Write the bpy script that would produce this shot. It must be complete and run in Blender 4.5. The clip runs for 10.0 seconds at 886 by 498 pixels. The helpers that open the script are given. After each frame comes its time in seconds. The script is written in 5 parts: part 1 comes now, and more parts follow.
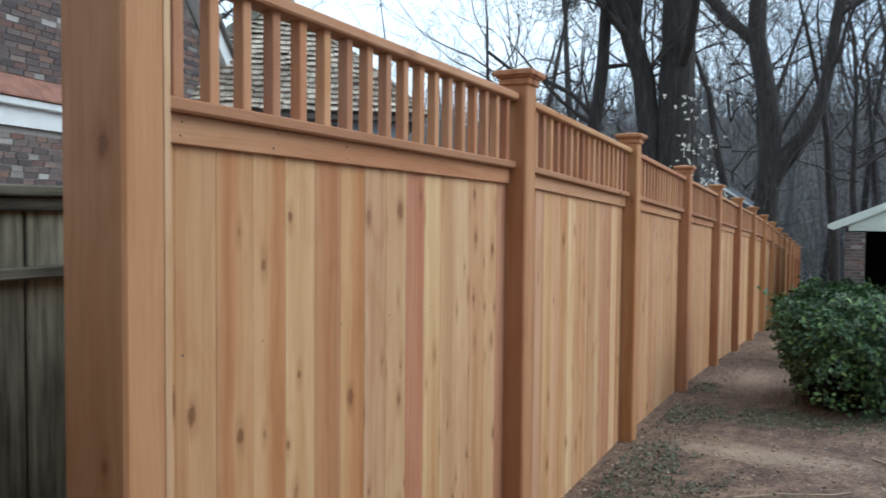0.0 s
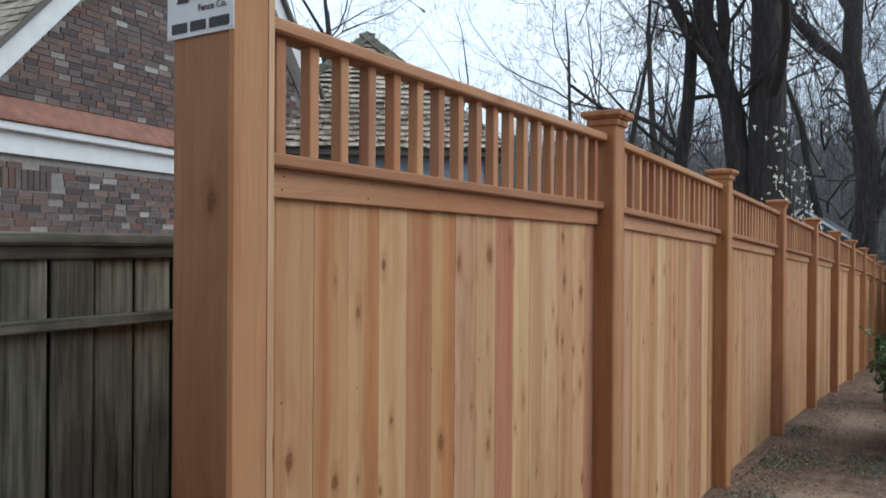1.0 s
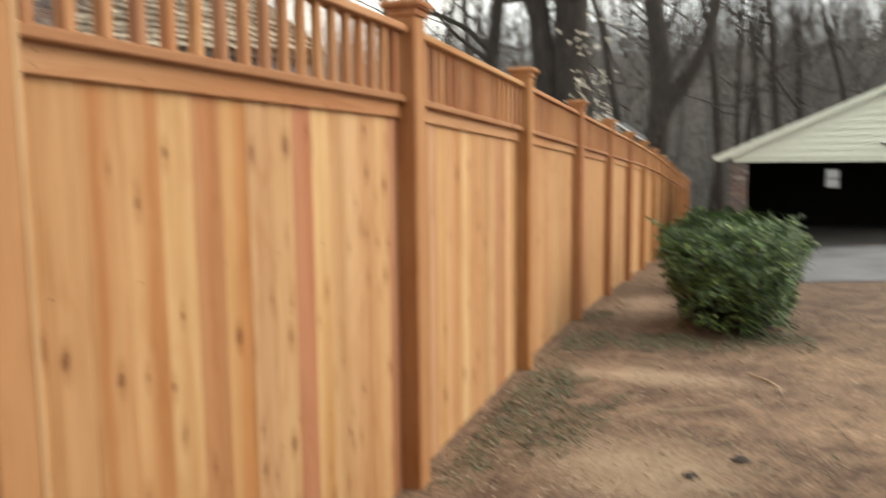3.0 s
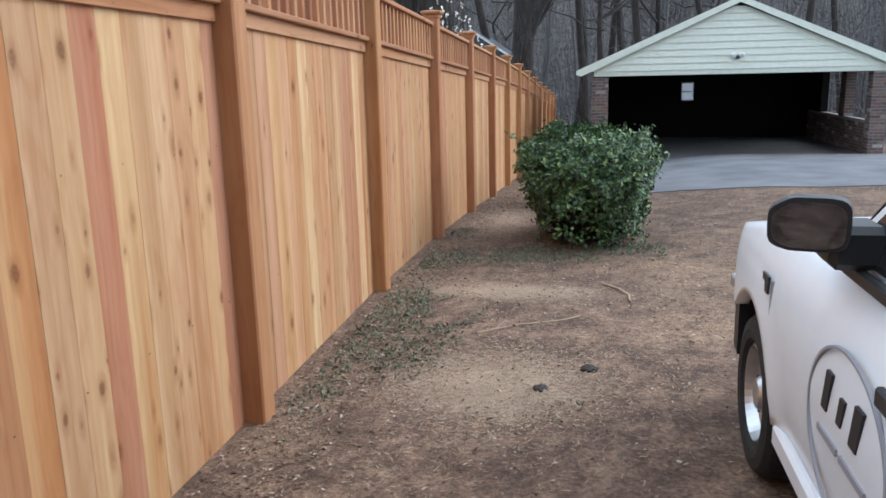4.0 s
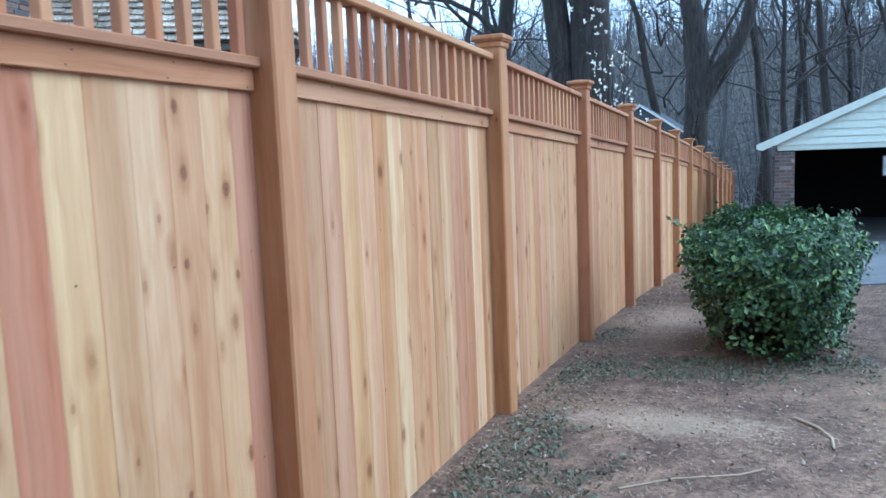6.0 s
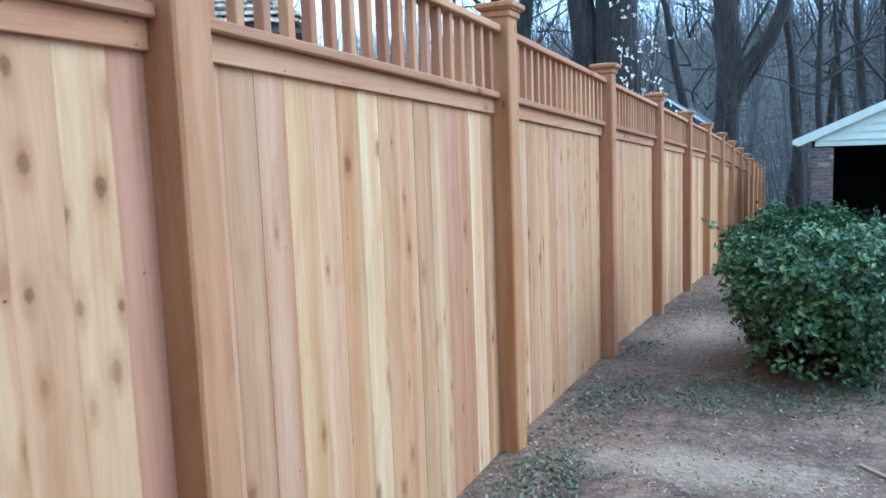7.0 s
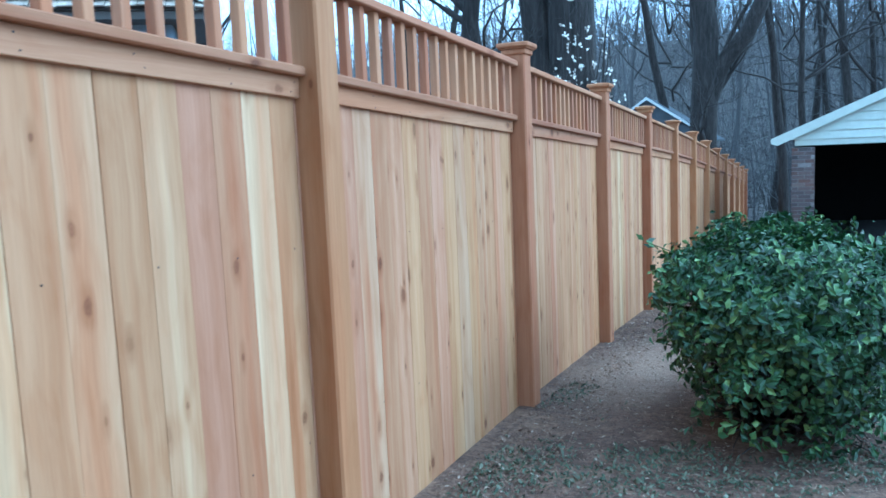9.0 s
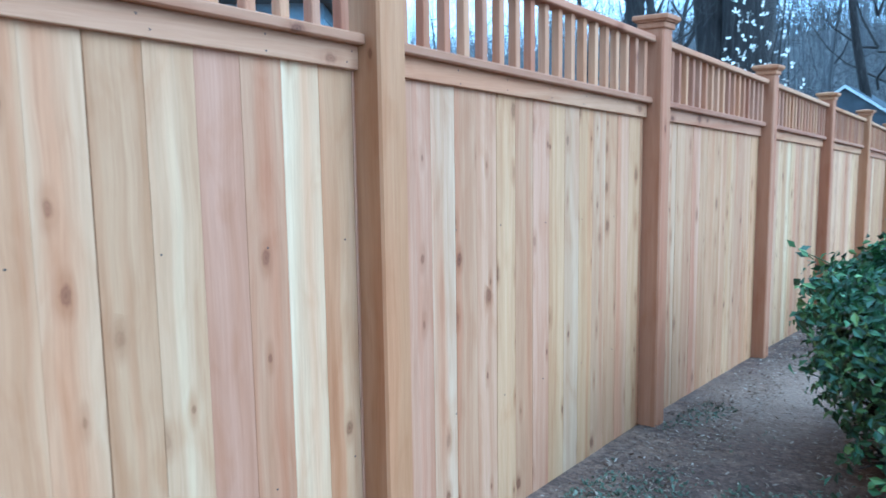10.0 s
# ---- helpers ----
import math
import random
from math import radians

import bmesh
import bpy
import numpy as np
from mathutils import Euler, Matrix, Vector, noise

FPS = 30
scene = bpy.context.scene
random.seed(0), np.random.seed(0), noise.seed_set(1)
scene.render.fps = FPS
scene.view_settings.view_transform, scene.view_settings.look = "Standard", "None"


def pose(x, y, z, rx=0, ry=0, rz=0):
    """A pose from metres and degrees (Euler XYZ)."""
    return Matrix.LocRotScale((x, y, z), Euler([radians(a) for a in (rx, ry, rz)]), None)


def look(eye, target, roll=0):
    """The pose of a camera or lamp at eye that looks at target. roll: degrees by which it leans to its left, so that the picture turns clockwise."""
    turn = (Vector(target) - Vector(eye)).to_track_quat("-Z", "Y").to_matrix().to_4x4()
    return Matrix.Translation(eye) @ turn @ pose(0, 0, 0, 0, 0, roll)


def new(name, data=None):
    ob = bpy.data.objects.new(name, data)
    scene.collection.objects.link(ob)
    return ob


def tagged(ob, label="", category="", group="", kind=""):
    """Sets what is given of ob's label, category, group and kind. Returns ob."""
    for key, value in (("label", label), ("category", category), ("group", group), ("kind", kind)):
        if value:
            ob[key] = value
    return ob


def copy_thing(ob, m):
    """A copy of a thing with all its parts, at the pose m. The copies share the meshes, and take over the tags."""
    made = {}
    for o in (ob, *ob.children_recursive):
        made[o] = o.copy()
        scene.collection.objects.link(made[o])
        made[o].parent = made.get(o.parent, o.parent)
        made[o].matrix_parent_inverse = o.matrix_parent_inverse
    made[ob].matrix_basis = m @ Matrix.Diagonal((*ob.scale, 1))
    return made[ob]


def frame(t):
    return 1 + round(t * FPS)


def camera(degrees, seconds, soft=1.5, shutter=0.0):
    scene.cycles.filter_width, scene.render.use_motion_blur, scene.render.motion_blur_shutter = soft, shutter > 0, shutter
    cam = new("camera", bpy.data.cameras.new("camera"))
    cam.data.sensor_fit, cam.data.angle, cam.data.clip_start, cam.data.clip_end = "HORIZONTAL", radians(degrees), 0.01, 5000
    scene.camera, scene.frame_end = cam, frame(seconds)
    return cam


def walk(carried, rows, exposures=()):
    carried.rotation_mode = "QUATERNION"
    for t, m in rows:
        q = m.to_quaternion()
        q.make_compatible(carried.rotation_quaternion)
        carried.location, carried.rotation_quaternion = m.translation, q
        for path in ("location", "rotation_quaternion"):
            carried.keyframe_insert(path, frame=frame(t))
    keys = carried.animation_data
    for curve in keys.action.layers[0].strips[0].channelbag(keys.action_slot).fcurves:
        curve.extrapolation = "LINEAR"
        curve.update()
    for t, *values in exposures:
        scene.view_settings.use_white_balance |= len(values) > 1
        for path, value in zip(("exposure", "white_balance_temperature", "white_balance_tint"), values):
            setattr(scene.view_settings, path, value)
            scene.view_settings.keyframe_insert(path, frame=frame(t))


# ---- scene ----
cam = camera(58.3, 10.0, 1.6, 0.4)
PATH = [
    (0, (1.508, -1.404, 1.787), (0.615, 0.384, 1.702), 0.5),
    (0.5, (1.496, -1.429, 1.817), (0.48, 0.291, 1.728), 0.1),
    (1, (1.483, -1.429, 1.839), (0.412, 0.26, 1.831), 0.4),
    (1.5, (1.479, -1.433, 1.856), (0.417, 0.261, 1.919), 0.7),
    (1.6, (1.484, -1.422, 1.861), (0.422, 0.272, 1.937), 0.4),
    (2, (1.486, -1.434, 1.843), (0.444, 0.272, 1.927), 0.2),
    (2.5, (1.52, -1.454, 1.85), (0.521, 0.279, 1.859), 0.8),
    (3, (1.555, -1.372, 1.762), (0.888, 0.499, 1.527), -0.6),
    (3.2, (1.556, -1.307, 1.727), (1.055, 0.601, 1.396), -0.7),
    (4.3, (1.704, -1.009, 1.7), (1.341, 0.909, 1.264), -1.4),
    (4.5, (1.693, -0.931, 1.695), (1.23, 0.974, 1.296), -2.0),
    (5, (1.702, -0.667, 1.688), (1.125, 1.219, 1.361), 0.3),
    (5.5, (1.671, -0.354, 1.696), (0.988, 1.503, 1.402), 0.7),
    (6, (1.667, 0.037, 1.699), (0.894, 1.867, 1.468), -2.4),
    (7.3, (1.467, 1.059, 1.665), (0.611, 2.85, 1.424), -2.0),
    (7.5, (1.525, 1.218, 1.661), (0.643, 3.002, 1.454), -2.0),
    (8, (1.55, 1.583, 1.649), (0.665, 3.357, 1.391), -2.3),
    (8.5, (1.539, 1.983, 1.635), (0.747, 3.803, 1.384), -1.6),
    (9, (1.663, 2.3, 1.636), (0.857, 4.115, 1.401), -2.5),
    (9.5, (1.805, 2.498, 1.649), (0.773, 4.194, 1.411), -1.7),
    (10, (1.776, 2.841, 1.62), (0.602, 4.439, 1.36), -0.8),
]
EXPOSURES = [
    (0.0, 0.38, 5800, 2), (0.5, 0.4, 5950, 4), (1.0, 0.08, 6050, 6), (1.5, -0.12, 8000, 18), (2.0, -0.2, 8600, 22), (2.5, -0.12, 9200, 24), (3.0, 0.8, 8200, 8), (3.2, 0.75, 7300, 4), (4.3, 0.8, 5950, 8), (4.5, 0.82, 5850, 8),
    (5.0, 1.32, 4600, -7), (5.5, 1.3, 4680, 1), (6.0, 0.95, 4720, -1), (7.5, 1.1, 4450, -5), (8.0, 1.1, 4350, -6), (8.5, 1.05, 4150, -9), (9.0, 1.0, 4150, -9), (9.5, 0.82, 4250, -8), (10.0, 1.18, 3980, -9)]
walk(cam, [(t, look(eye, target, roll)) for t, eye, target, roll in PATH], EXPOSURES)

# ---- light: an overcast winter evening ----
world = bpy.data.worlds.new("overcast_sky")
scene.world = world
world.use_nodes = True
wn = world.node_tree
wn.nodes.clear()
w_out = wn.nodes.new("ShaderNodeOutputWorld")
w_bg = wn.nodes.new("ShaderNodeBackground")
w_sky = wn.nodes.new("ShaderNodeTexSky")
w_sky.sky_type = "NISHITA"
w_sky.sun_disc = False
w_sky.sun_elevation = radians(36)
w_sky.sun_rotation = radians(68)
w_tc = wn.nodes.new("ShaderNodeTexCoord")
w_noise = wn.nodes.new("ShaderNodeTexNoise")
w_noise.inputs["Scale"].default_value = 2.2
w_noise.inputs["Detail"].default_value = 5
w_ramp = wn.nodes.new("ShaderNodeValToRGB")
w_ramp.color_ramp.elements[0].position, w_ramp.color_ramp.elements[0].color = 0.3, (6.4, 7.6, 9.2, 1)
w_ramp.color_ramp.elements[1].position, w_ramp.color_ramp.elements[1].color = 0.7, (9.4, 9.9, 10.4, 1)
w_mix = wn.nodes.new("ShaderNodeMix")
w_mix.data_type = "RGBA"
w_mix.inputs[0].default_value = 0.85
w_bg.inputs["Strength"].default_value = 0.138
wn.links.new(w_tc.outputs["Generated"], w_noise.inputs["Vector"])
wn.links.new(w_noise.outputs["Fac"], w_ramp.inputs[0])
wn.links.new(w_sky.outputs[0], w_mix.inputs[6])
wn.links.new(w_ramp.outputs[0], w_mix.inputs[7])
wn.links.new(w_mix.outputs[2], w_bg.inputs[0])
wn.links.new(w_bg.outputs[0], w_out.inputs[0])
sun = new("sun", bpy.data.lights.new("sun", "SUN"))
sun.data.energy, sun.data.angle, sun.data.color = 1.15, radians(40), (1.0, 0.97, 0.93)
sun.matrix_world = look((10, 4, 8), (0, 0, 0))


# ---- materials ----
def material(name, rough=0.8, metal=0.0):
    m = bpy.data.materials.new(name)
    m.use_nodes = True
    b = m.node_tree.nodes["Principled BSDF"]
    b.inputs["Roughness"].default_value = rough
    b.inputs["Metallic"].default_value = metal
    return m, m.node_tree, b


def node(nt, kind, **values):
    n = nt.nodes.new(kind)
    for key, value in values.items():
        n.inputs[key].default_value = value
    return n


def ramp(nt, source, stops):
    r = nt.nodes.new("ShaderNodeValToRGB")
    e = r.color_ramp.elements
    while len(e) < len(stops):
        e.new(0.5)
    for el, (pos, col) in zip(e, stops):
        el.position, el.color = pos, (*col, 1)
    nt.links.new(source, r.inputs[0])
    return r.outputs[0]


def mix(nt, fac, a, b, blend="MIX"):
    n = nt.nodes.new("ShaderNodeMix")
    n.data_type, n.blend_type = "RGBA", blend
    for slot, value in ((0, fac), (6, a), (7, b)):
        if isinstance(value, (int, float)):
            n.inputs[slot].default_value = value
        elif isinstance(value, tuple):
            n.inputs[slot].default_value = (*value, 1)
        else:
            nt.links.new(value, n.inputs[slot])
    return n.outputs[2]


def calc(nt, op, a, b=0.0):
    n = nt.nodes.new("ShaderNodeMath")
    n.operation = op
    for slot, value in ((0, a), (1, b)):
        if isinstance(value, (int, float)):
            n.inputs[slot].default_value = value
        else:
            nt.links.new(value, n.inputs[slot])
    return n.outputs[0]


def coords(nt, scale=(1, 1, 1), shift=0.0):
    """Object coordinates, stretched, and moved by chance for each object."""
    tc = nt.nodes.new("ShaderNodeTexCoord")
    mp = nt.nodes.new("ShaderNodeMapping")
    mp.inputs["Scale"].default_value = scale
    nt.links.new(tc.outputs["Object"], mp.inputs["Vector"])
    if shift:
        oi = nt.nodes.new("ShaderNodeObjectInfo")
        k = calc(nt, "MULTIPLY", oi.outputs["Random"], shift)
        nt.links.new(k, mp.inputs["Location"])
    return mp.outputs[0]


def noise_tex(nt, vector, scale, detail=4.0, rough=0.55, distort=0.0):
    n = node(nt, "ShaderNodeTexNoise", Scale=scale, Detail=detail, Roughness=rough, Distortion=distort)
    if vector is not None:
        nt.links.new(vector, n.inputs["Vector"])
    return n.outputs["Fac"]


def bump(nt, b, height, strength=0.3, distance=0.01):
    n = node(nt, "ShaderNodeBump", Strength=strength, Distance=distance)
    nt.links.new(height, n.inputs["Height"])
    nt.links.new(n.outputs[0], b.inputs["Normal"])


def cedar(name, tone=None, knots=0.4, along="z", spread=0.1, contrast=1.0):
    """Fresh sawn cedar: grain that bends round brown knots, wavy bands of pale sapwood and red heartwood.
    Without a tone the piece's own colour sets it."""
    m, nt, b = material(name, 0.7)
    b.inputs["Specular IOR Level"].default_value = 0.35
    oi = nt.nodes.new("ShaderNodeObjectInfo")
    chance = oi.outputs["Random"]
    sep = nt.nodes.new("ShaderNodeSeparateXYZ")
    nt.links.new(coords(nt), sep.inputs[0])
    wide, tall = {"z": ("Y", "Z"), "y": ("Z", "Y")}[along]
    across, length = calc(nt, "ADD", sep.outputs["X"], sep.outputs[wide]), sep.outputs[tall]

    def pair(a, c):
        n = nt.nodes.new("ShaderNodeCombineXYZ")
        nt.links.new(a, n.inputs["X"])
        nt.links.new(c, n.inputs["Y"])
        return n

    # knots, a few to a board, taller than wide
    cell = pair(calc(nt, "ADD", calc(nt, "MULTIPLY", across, 7.2), calc(nt, "MULTIPLY", chance, 61.7)), calc(nt, "ADD", calc(nt, "MULTIPLY", length, 4.4), calc(nt, "MULTIPLY", chance, 293.0)))
    vo = node(nt, "ShaderNodeTexVoronoi", Scale=1.0, Randomness=0.8)
    vo.voronoi_dimensions = "2D"
    nt.links.new(cell.outputs[0], vo.inputs["Vector"])
    away = nt.nodes.new("ShaderNodeVectorMath")
    away.operation = "SUBTRACT"
    nt.links.new(cell.outputs[0], away.inputs[0])
    nt.links.new(vo.outputs["Position"], away.inputs[1])
    off = nt.nodes.new("ShaderNodeSeparateXYZ")
    nt.links.new(away.outputs[0], off.inputs[0])
    pick = nt.nodes.new("ShaderNodeSeparateColor")
    nt.links.new(vo.outputs["Color"], pick.inputs[0])
    share = calc(nt, "MULTIPLY", oi.outputs["Alpha"], knots)
    fade = ramp(nt, vo.outputs["Distance"], [(0.2, (1, 1, 1)), (0.36, (0, 0, 0))])
    chosen = calc(nt, "MULTIPLY", calc(nt, "LESS_THAN", pick.outputs[0], share), fade)
    size = calc(nt, "ADD", calc(nt, "MULTIPLY", calc(nt, "POWER", pick.outputs[1], 2.0), 0.75), 0.38)

    def ellipse(kx, ky):
        a, c = calc(nt, "MULTIPLY", off.outputs[0], kx), calc(nt, "MULTIPLY", off.outputs[1], ky)
        d = calc(nt, "SQRT", calc(nt, "ADD", calc(nt, "MULTIPLY", a, a), calc(nt, "MULTIPLY", c, c)))
        return calc(nt, "DIVIDE", d, size)

    ragged = calc(nt, "MULTIPLY", calc(nt, "SUBTRACT", noise_tex(nt, coords(nt, (1, 1, 0.5), 17.0), 60, 4), 0.5), 0.17)
    spot = calc(nt, "ADD", ellipse(1.0, 1.0), ragged)
    flame = calc(nt, "ADD", ellipse(0.8, 0.3), calc(nt, "MULTIPLY", ragged, 0.7))
    halo = calc(nt, "MULTIPLY", chosen, ramp(nt, flame, [(0.0, (1, 1, 1)), (0.12, (0.6, 0.6, 0.6)), (0.34, (0, 0, 0))]))

    # grain, drawn out along the piece and pushed aside by the knots
    sway = calc(nt, "MULTIPLY", calc(nt, "SUBTRACT", noise_tex(nt, pair(calc(nt, "MULTIPLY", chance, 91.0), calc(nt, "MULTIPLY", length, 1.6)).outputs[0], 1.0, 2), 0.5), 0.05)
    pushed = calc(nt, "SUBTRACT", calc(nt, "ADD", across, sway), calc(nt, "MULTIPLY", calc(nt, "MULTIPLY", off.outputs[0], halo), 0.075))
    v = pair(calc(nt, "ADD", pushed, calc(nt, "MULTIPLY", chance, 37.0)), calc(nt, "ADD", calc(nt, "MULTIPLY", length, 0.03), calc(nt, "MULTIPLY", chance, 11.0))).outputs[0]
    grain = noise_tex(nt, v, 42, 4, 0.6, 0.3)
    band = noise_tex(nt, v, 10, 2, 0.5, 0.5)
    heart = noise_tex(nt, v, 6.5, 1, 0.5, 0.8)
    fine = noise_tex(nt, v, 150, 3, 0.65)
    base = oi.outputs["Color"] if tone is None else mix(nt, 0.0, tone, tone)
    k = contrast
    base = mix(nt, 0.75 * k, base, ramp(nt, band, [(0.36, (0.86, 0.77, 0.68)), (0.5, (1, 1, 1)), (0.56, (1.03, 1.04, 1.05)), (0.66, (1.13, 1.22, 1.29))]), "MULTIPLY")
    base = mix(nt, 0.8 * k, base, ramp(nt, heart, [(0.34, (0.93, 0.76, 0.66)), (0.45, (1, 1, 1)), (0.62, (1.04, 1.06, 1.08))]), "MULTIPLY")
    base = mix(nt, 0.5, base, ramp(nt, grain, [(0.32, (0.82, 0.74, 0.66)), (0.52, (1, 1, 1)), (0.68, (1.06, 1.08, 1.1))]), "MULTIPLY")
    base = mix(nt, 0.18, base, ramp(nt, fine, [(0.34, (0.55, 0.48, 0.42)), (0.6, (1.06, 1.06, 1.06))]), "MULTIPLY")
    blotch = noise_tex(nt, coords(nt, {"z": (1, 1, 0.3), "y": (1, 0.3, 1)}[along], 23.0), 9.0, 3, 0.55, 0.8)
    base = mix(nt, 0.5, base, ramp(nt, blotch, [(0.32, (0.84, 0.73, 0.62)), (0.47, (1.0, 1.0, 1.0)), (0.7, (1.08, 1.12, 1.15))]), "MULTIPLY")
    hue = node(nt, "ShaderNodeHueSaturation", Saturation=1.0)
    nt.links.new(base, hue.inputs["Color"])
    nt.links.new(calc(nt, "ADD", calc(nt, "MULTIPLY", chance, 0.012), 0.494), hue.inputs["Hue"])
    nt.links.new(calc(nt, "ADD", calc(nt, "MULTIPLY", chance, 2 * spread), 1 - spread), hue.inputs["Value"])
    base = hue.outputs[0]
    clear = calc(nt, "MULTIPLY", chosen, ramp(nt, ellipse(0.8, 0.38), [(0.15, (0, 0, 0)), (0.42, (0.55, 0.55, 0.55)), (0.8, (0, 0, 0))]))
    base = mix(nt, clear, base, mix(nt, 1.0, base, (1.1, 1.2, 1.28), "MULTIPLY"))
    stain = mix(nt, 1.0, base, (0.64, 0.5, 0.38), "MULTIPLY")
    base = mix(nt, calc(nt, "MULTIPLY", halo, 0.6), base, stain)
    ring = ramp(nt, spot, [(0.0, (1, 1, 1)), (0.05, (0.62, 0.62, 0.62)), (0.09, (0.9, 0.9, 0.9)), (0.125, (0.45, 0.45, 0.45)), (0.19, (0, 0, 0))])
    depth = calc(nt, "ADD", calc(nt, "MULTIPLY", pick.outputs[2], 0.75), 0.2)
    base = mix(nt, calc(nt, "MULTIPLY", calc(nt, "MULTIPLY", ring, chosen), depth), base, mix(nt, 1.0, base, (0.3, 0.19, 0.13), "MULTIPLY"))
    nt.links.new(base, b.inputs["Base Color"])
    bump(nt, b, calc(nt, "ADD", grain, calc(nt, "MULTIPLY", fine, 0.6)), 0.2, 0.004)
    return m


BOARD_WOOD = cedar("cedar_board", None, knots=0.75, spread=0.06)
POST_WOOD = cedar("cedar_post", (0.385, 0.183, 0.082), knots=0.06, spread=0.06, contrast=0.7)
RAIL_WOOD = cedar("cedar_rail", (0.315, 0.145, 0.074), knots=0.2, along="y", spread=0.08, contrast=0.8)
FASCIA_WOOD = cedar("cedar_fascia", (0.43, 0.225, 0.115), knots=0.22, along="y", spread=0.08, contrast=0.8)
BALUSTER_WOOD = cedar("cedar_baluster", (0.40, 0.195, 0.098), knots=0.05, spread=0.18)


def weathered(name, dark, light, moss=0.0, stretch=(1, 1, 0.05)):
    m, nt, b = material(name, 0.9)
    v = coords(nt, stretch, 23.0)
    grain = noise_tex(nt, v, 45, 6, 0.65, 0.3)
    base = ramp(nt, grain, [(0.3, dark), (0.7, light)])
    blot = noise_tex(nt, coords(nt, (1, 1, 0.35), 9.0), 5, 4)
    base = mix(nt, 0.75, base, ramp(nt, blot, [(0.35, (0.25, 0.24, 0.22)), (0.65, (1, 1, 1))]), "MULTIPLY")
    oi = nt.nodes.new("ShaderNodeObjectInfo")
    base = mix(nt, 1.0, base, ramp(nt, oi.outputs["Random"], [(0.0, (0.6, 0.58, 0.55)), (1.0, (1.45, 1.45, 1.4))]), "MULTIPLY")
    if moss:
        base = mix(nt, ramp(nt, noise_tex(nt, coords(nt, (1, 1, 0.6), 5.0), 4, 3), [(0.5, (0, 0, 0)), (0.75, (moss, moss, moss))]), base, (0.05, 0.06, 0.025))
    nt.links.new(base, b.inputs["Base Color"])
    bump(nt, b, grain, 0.5, 0.006)
    return m


SHAKE_GREY = weathered("old_shake", (0.17, 0.14, 0.115), (0.36, 0.31, 0.26))
OLD_RAIL = weathered("weathered_rail", (0.05, 0.045, 0.035), (0.19, 0.175, 0.14), 0.5, (1, 0.05, 1))
OLD_WOOD = weathered("weathered_wood", (0.06, 0.055, 0.043), (0.29, 0.275, 0.215), 0.6)
SHAKE = weathered("cedar_shake", (0.31, 0.262, 0.215), (0.54, 0.47, 0.395))


def plain(name, colour, rough=0.6, metal=0.0, vary=0.12, scale=8.0, relief=0.0):
    """Painted or plain surface with faint blotches."""
    m, nt, b = material(name, rough, metal)
    n = noise_tex(nt, coords(nt), scale, 5)
    lo = tuple(c * (1 - vary) for c in colour)
    hi = tuple(min(1, c * (1 + vary)) for c in colour)
    nt.links.new(ramp(nt, n, [(0.3, lo), (0.7, hi)]), b.inputs["Base Color"])
    if relief:
        bump(nt, b, noise_tex(nt, coords(nt), scale * 12, 4), relief, 0.004)
    return m


WHITE_PAINT = plain("white_paint", (0.68, 0.70, 0.70), 0.5, 0, 0.06)
SIDING_PAINT = plain("pale_siding", (0.57, 0.605, 0.525), 0.55, 0, 0.05)
SLATE = plain("slate_roof", (0.07, 0.078, 0.09), 0.85, 0, 0.2, 3.0)
BLUE_SIDING = plain("blue_grey_siding", (0.30, 0.38, 0.46), 0.6)
COPPER = plain("copper", (0.27, 0.125, 0.085), 0.5, 0.35, 0.3)
# near-black base colour: the garage bay's shade is put into its surfaces
INTERIOR_SHADE = plain("interior_shade", (0.009, 0.008, 0.008), 0.9)
SOFFIT = plain("soffit", (0.12, 0.11, 0.1), 0.8)
GLASS_DARK = plain("dark_glass", (0.02, 0.022, 0.025), 0.06)
ASPHALT = plain("asphalt", (0.118, 0.122, 0.135), 0.85, 0, 0.3, 1.2, 0.5)
CONCRETE = plain("concrete", (0.075, 0.071, 0.07), 0.85, 0, 0.2, 2.0, 0.3)
MORTAR = plain("mortar", (0.24, 0.225, 0.21), 0.95, 0, 0.2, 20, 0.4)
# the white is tinted blue in place of reflected sky
CAR_PAINT = plain("white_car_paint", (0.83, 0.87, 0.91), 0.2, 0, 0.02)
RUBBER = plain("tyre_rubber", (0.018, 0.018, 0.018), 0.85, 0, 0.3, 30, 0.3)
BLACK_PLASTIC = plain("black_plastic", (0.02, 0.02, 0.022), 0.5, 0, 0.2)
CHROME = plain("steel_wheel", (0.55, 0.55, 0.56), 0.28, 0.9, 0.15)
MIRROR_GLASS = plain("mirror_glass", (0.36, 0.39, 0.43), 0.03, 1.0, 0.0)
INK = plain("ink", (0.02, 0.02, 0.022), 0.6, 0, 0.0)
GREY_INK = plain("grey_ink", (0.30, 0.30, 0.33), 0.6, 0, 0.0)
SIGN_WHITE = plain("sign_white", (0.76, 0.79, 0.8), 0.4, 0, 0.06)
BLOSSOM = plain("blossom", (0.82, 0.78, 0.68), 0.7, 0, 0.1)

# little gloss, so the bay's painted shade stays dark
INTERIOR_SHADE.node_tree.nodes["Principled BSDF"].inputs["Specular IOR Level"].default_value = 0.1

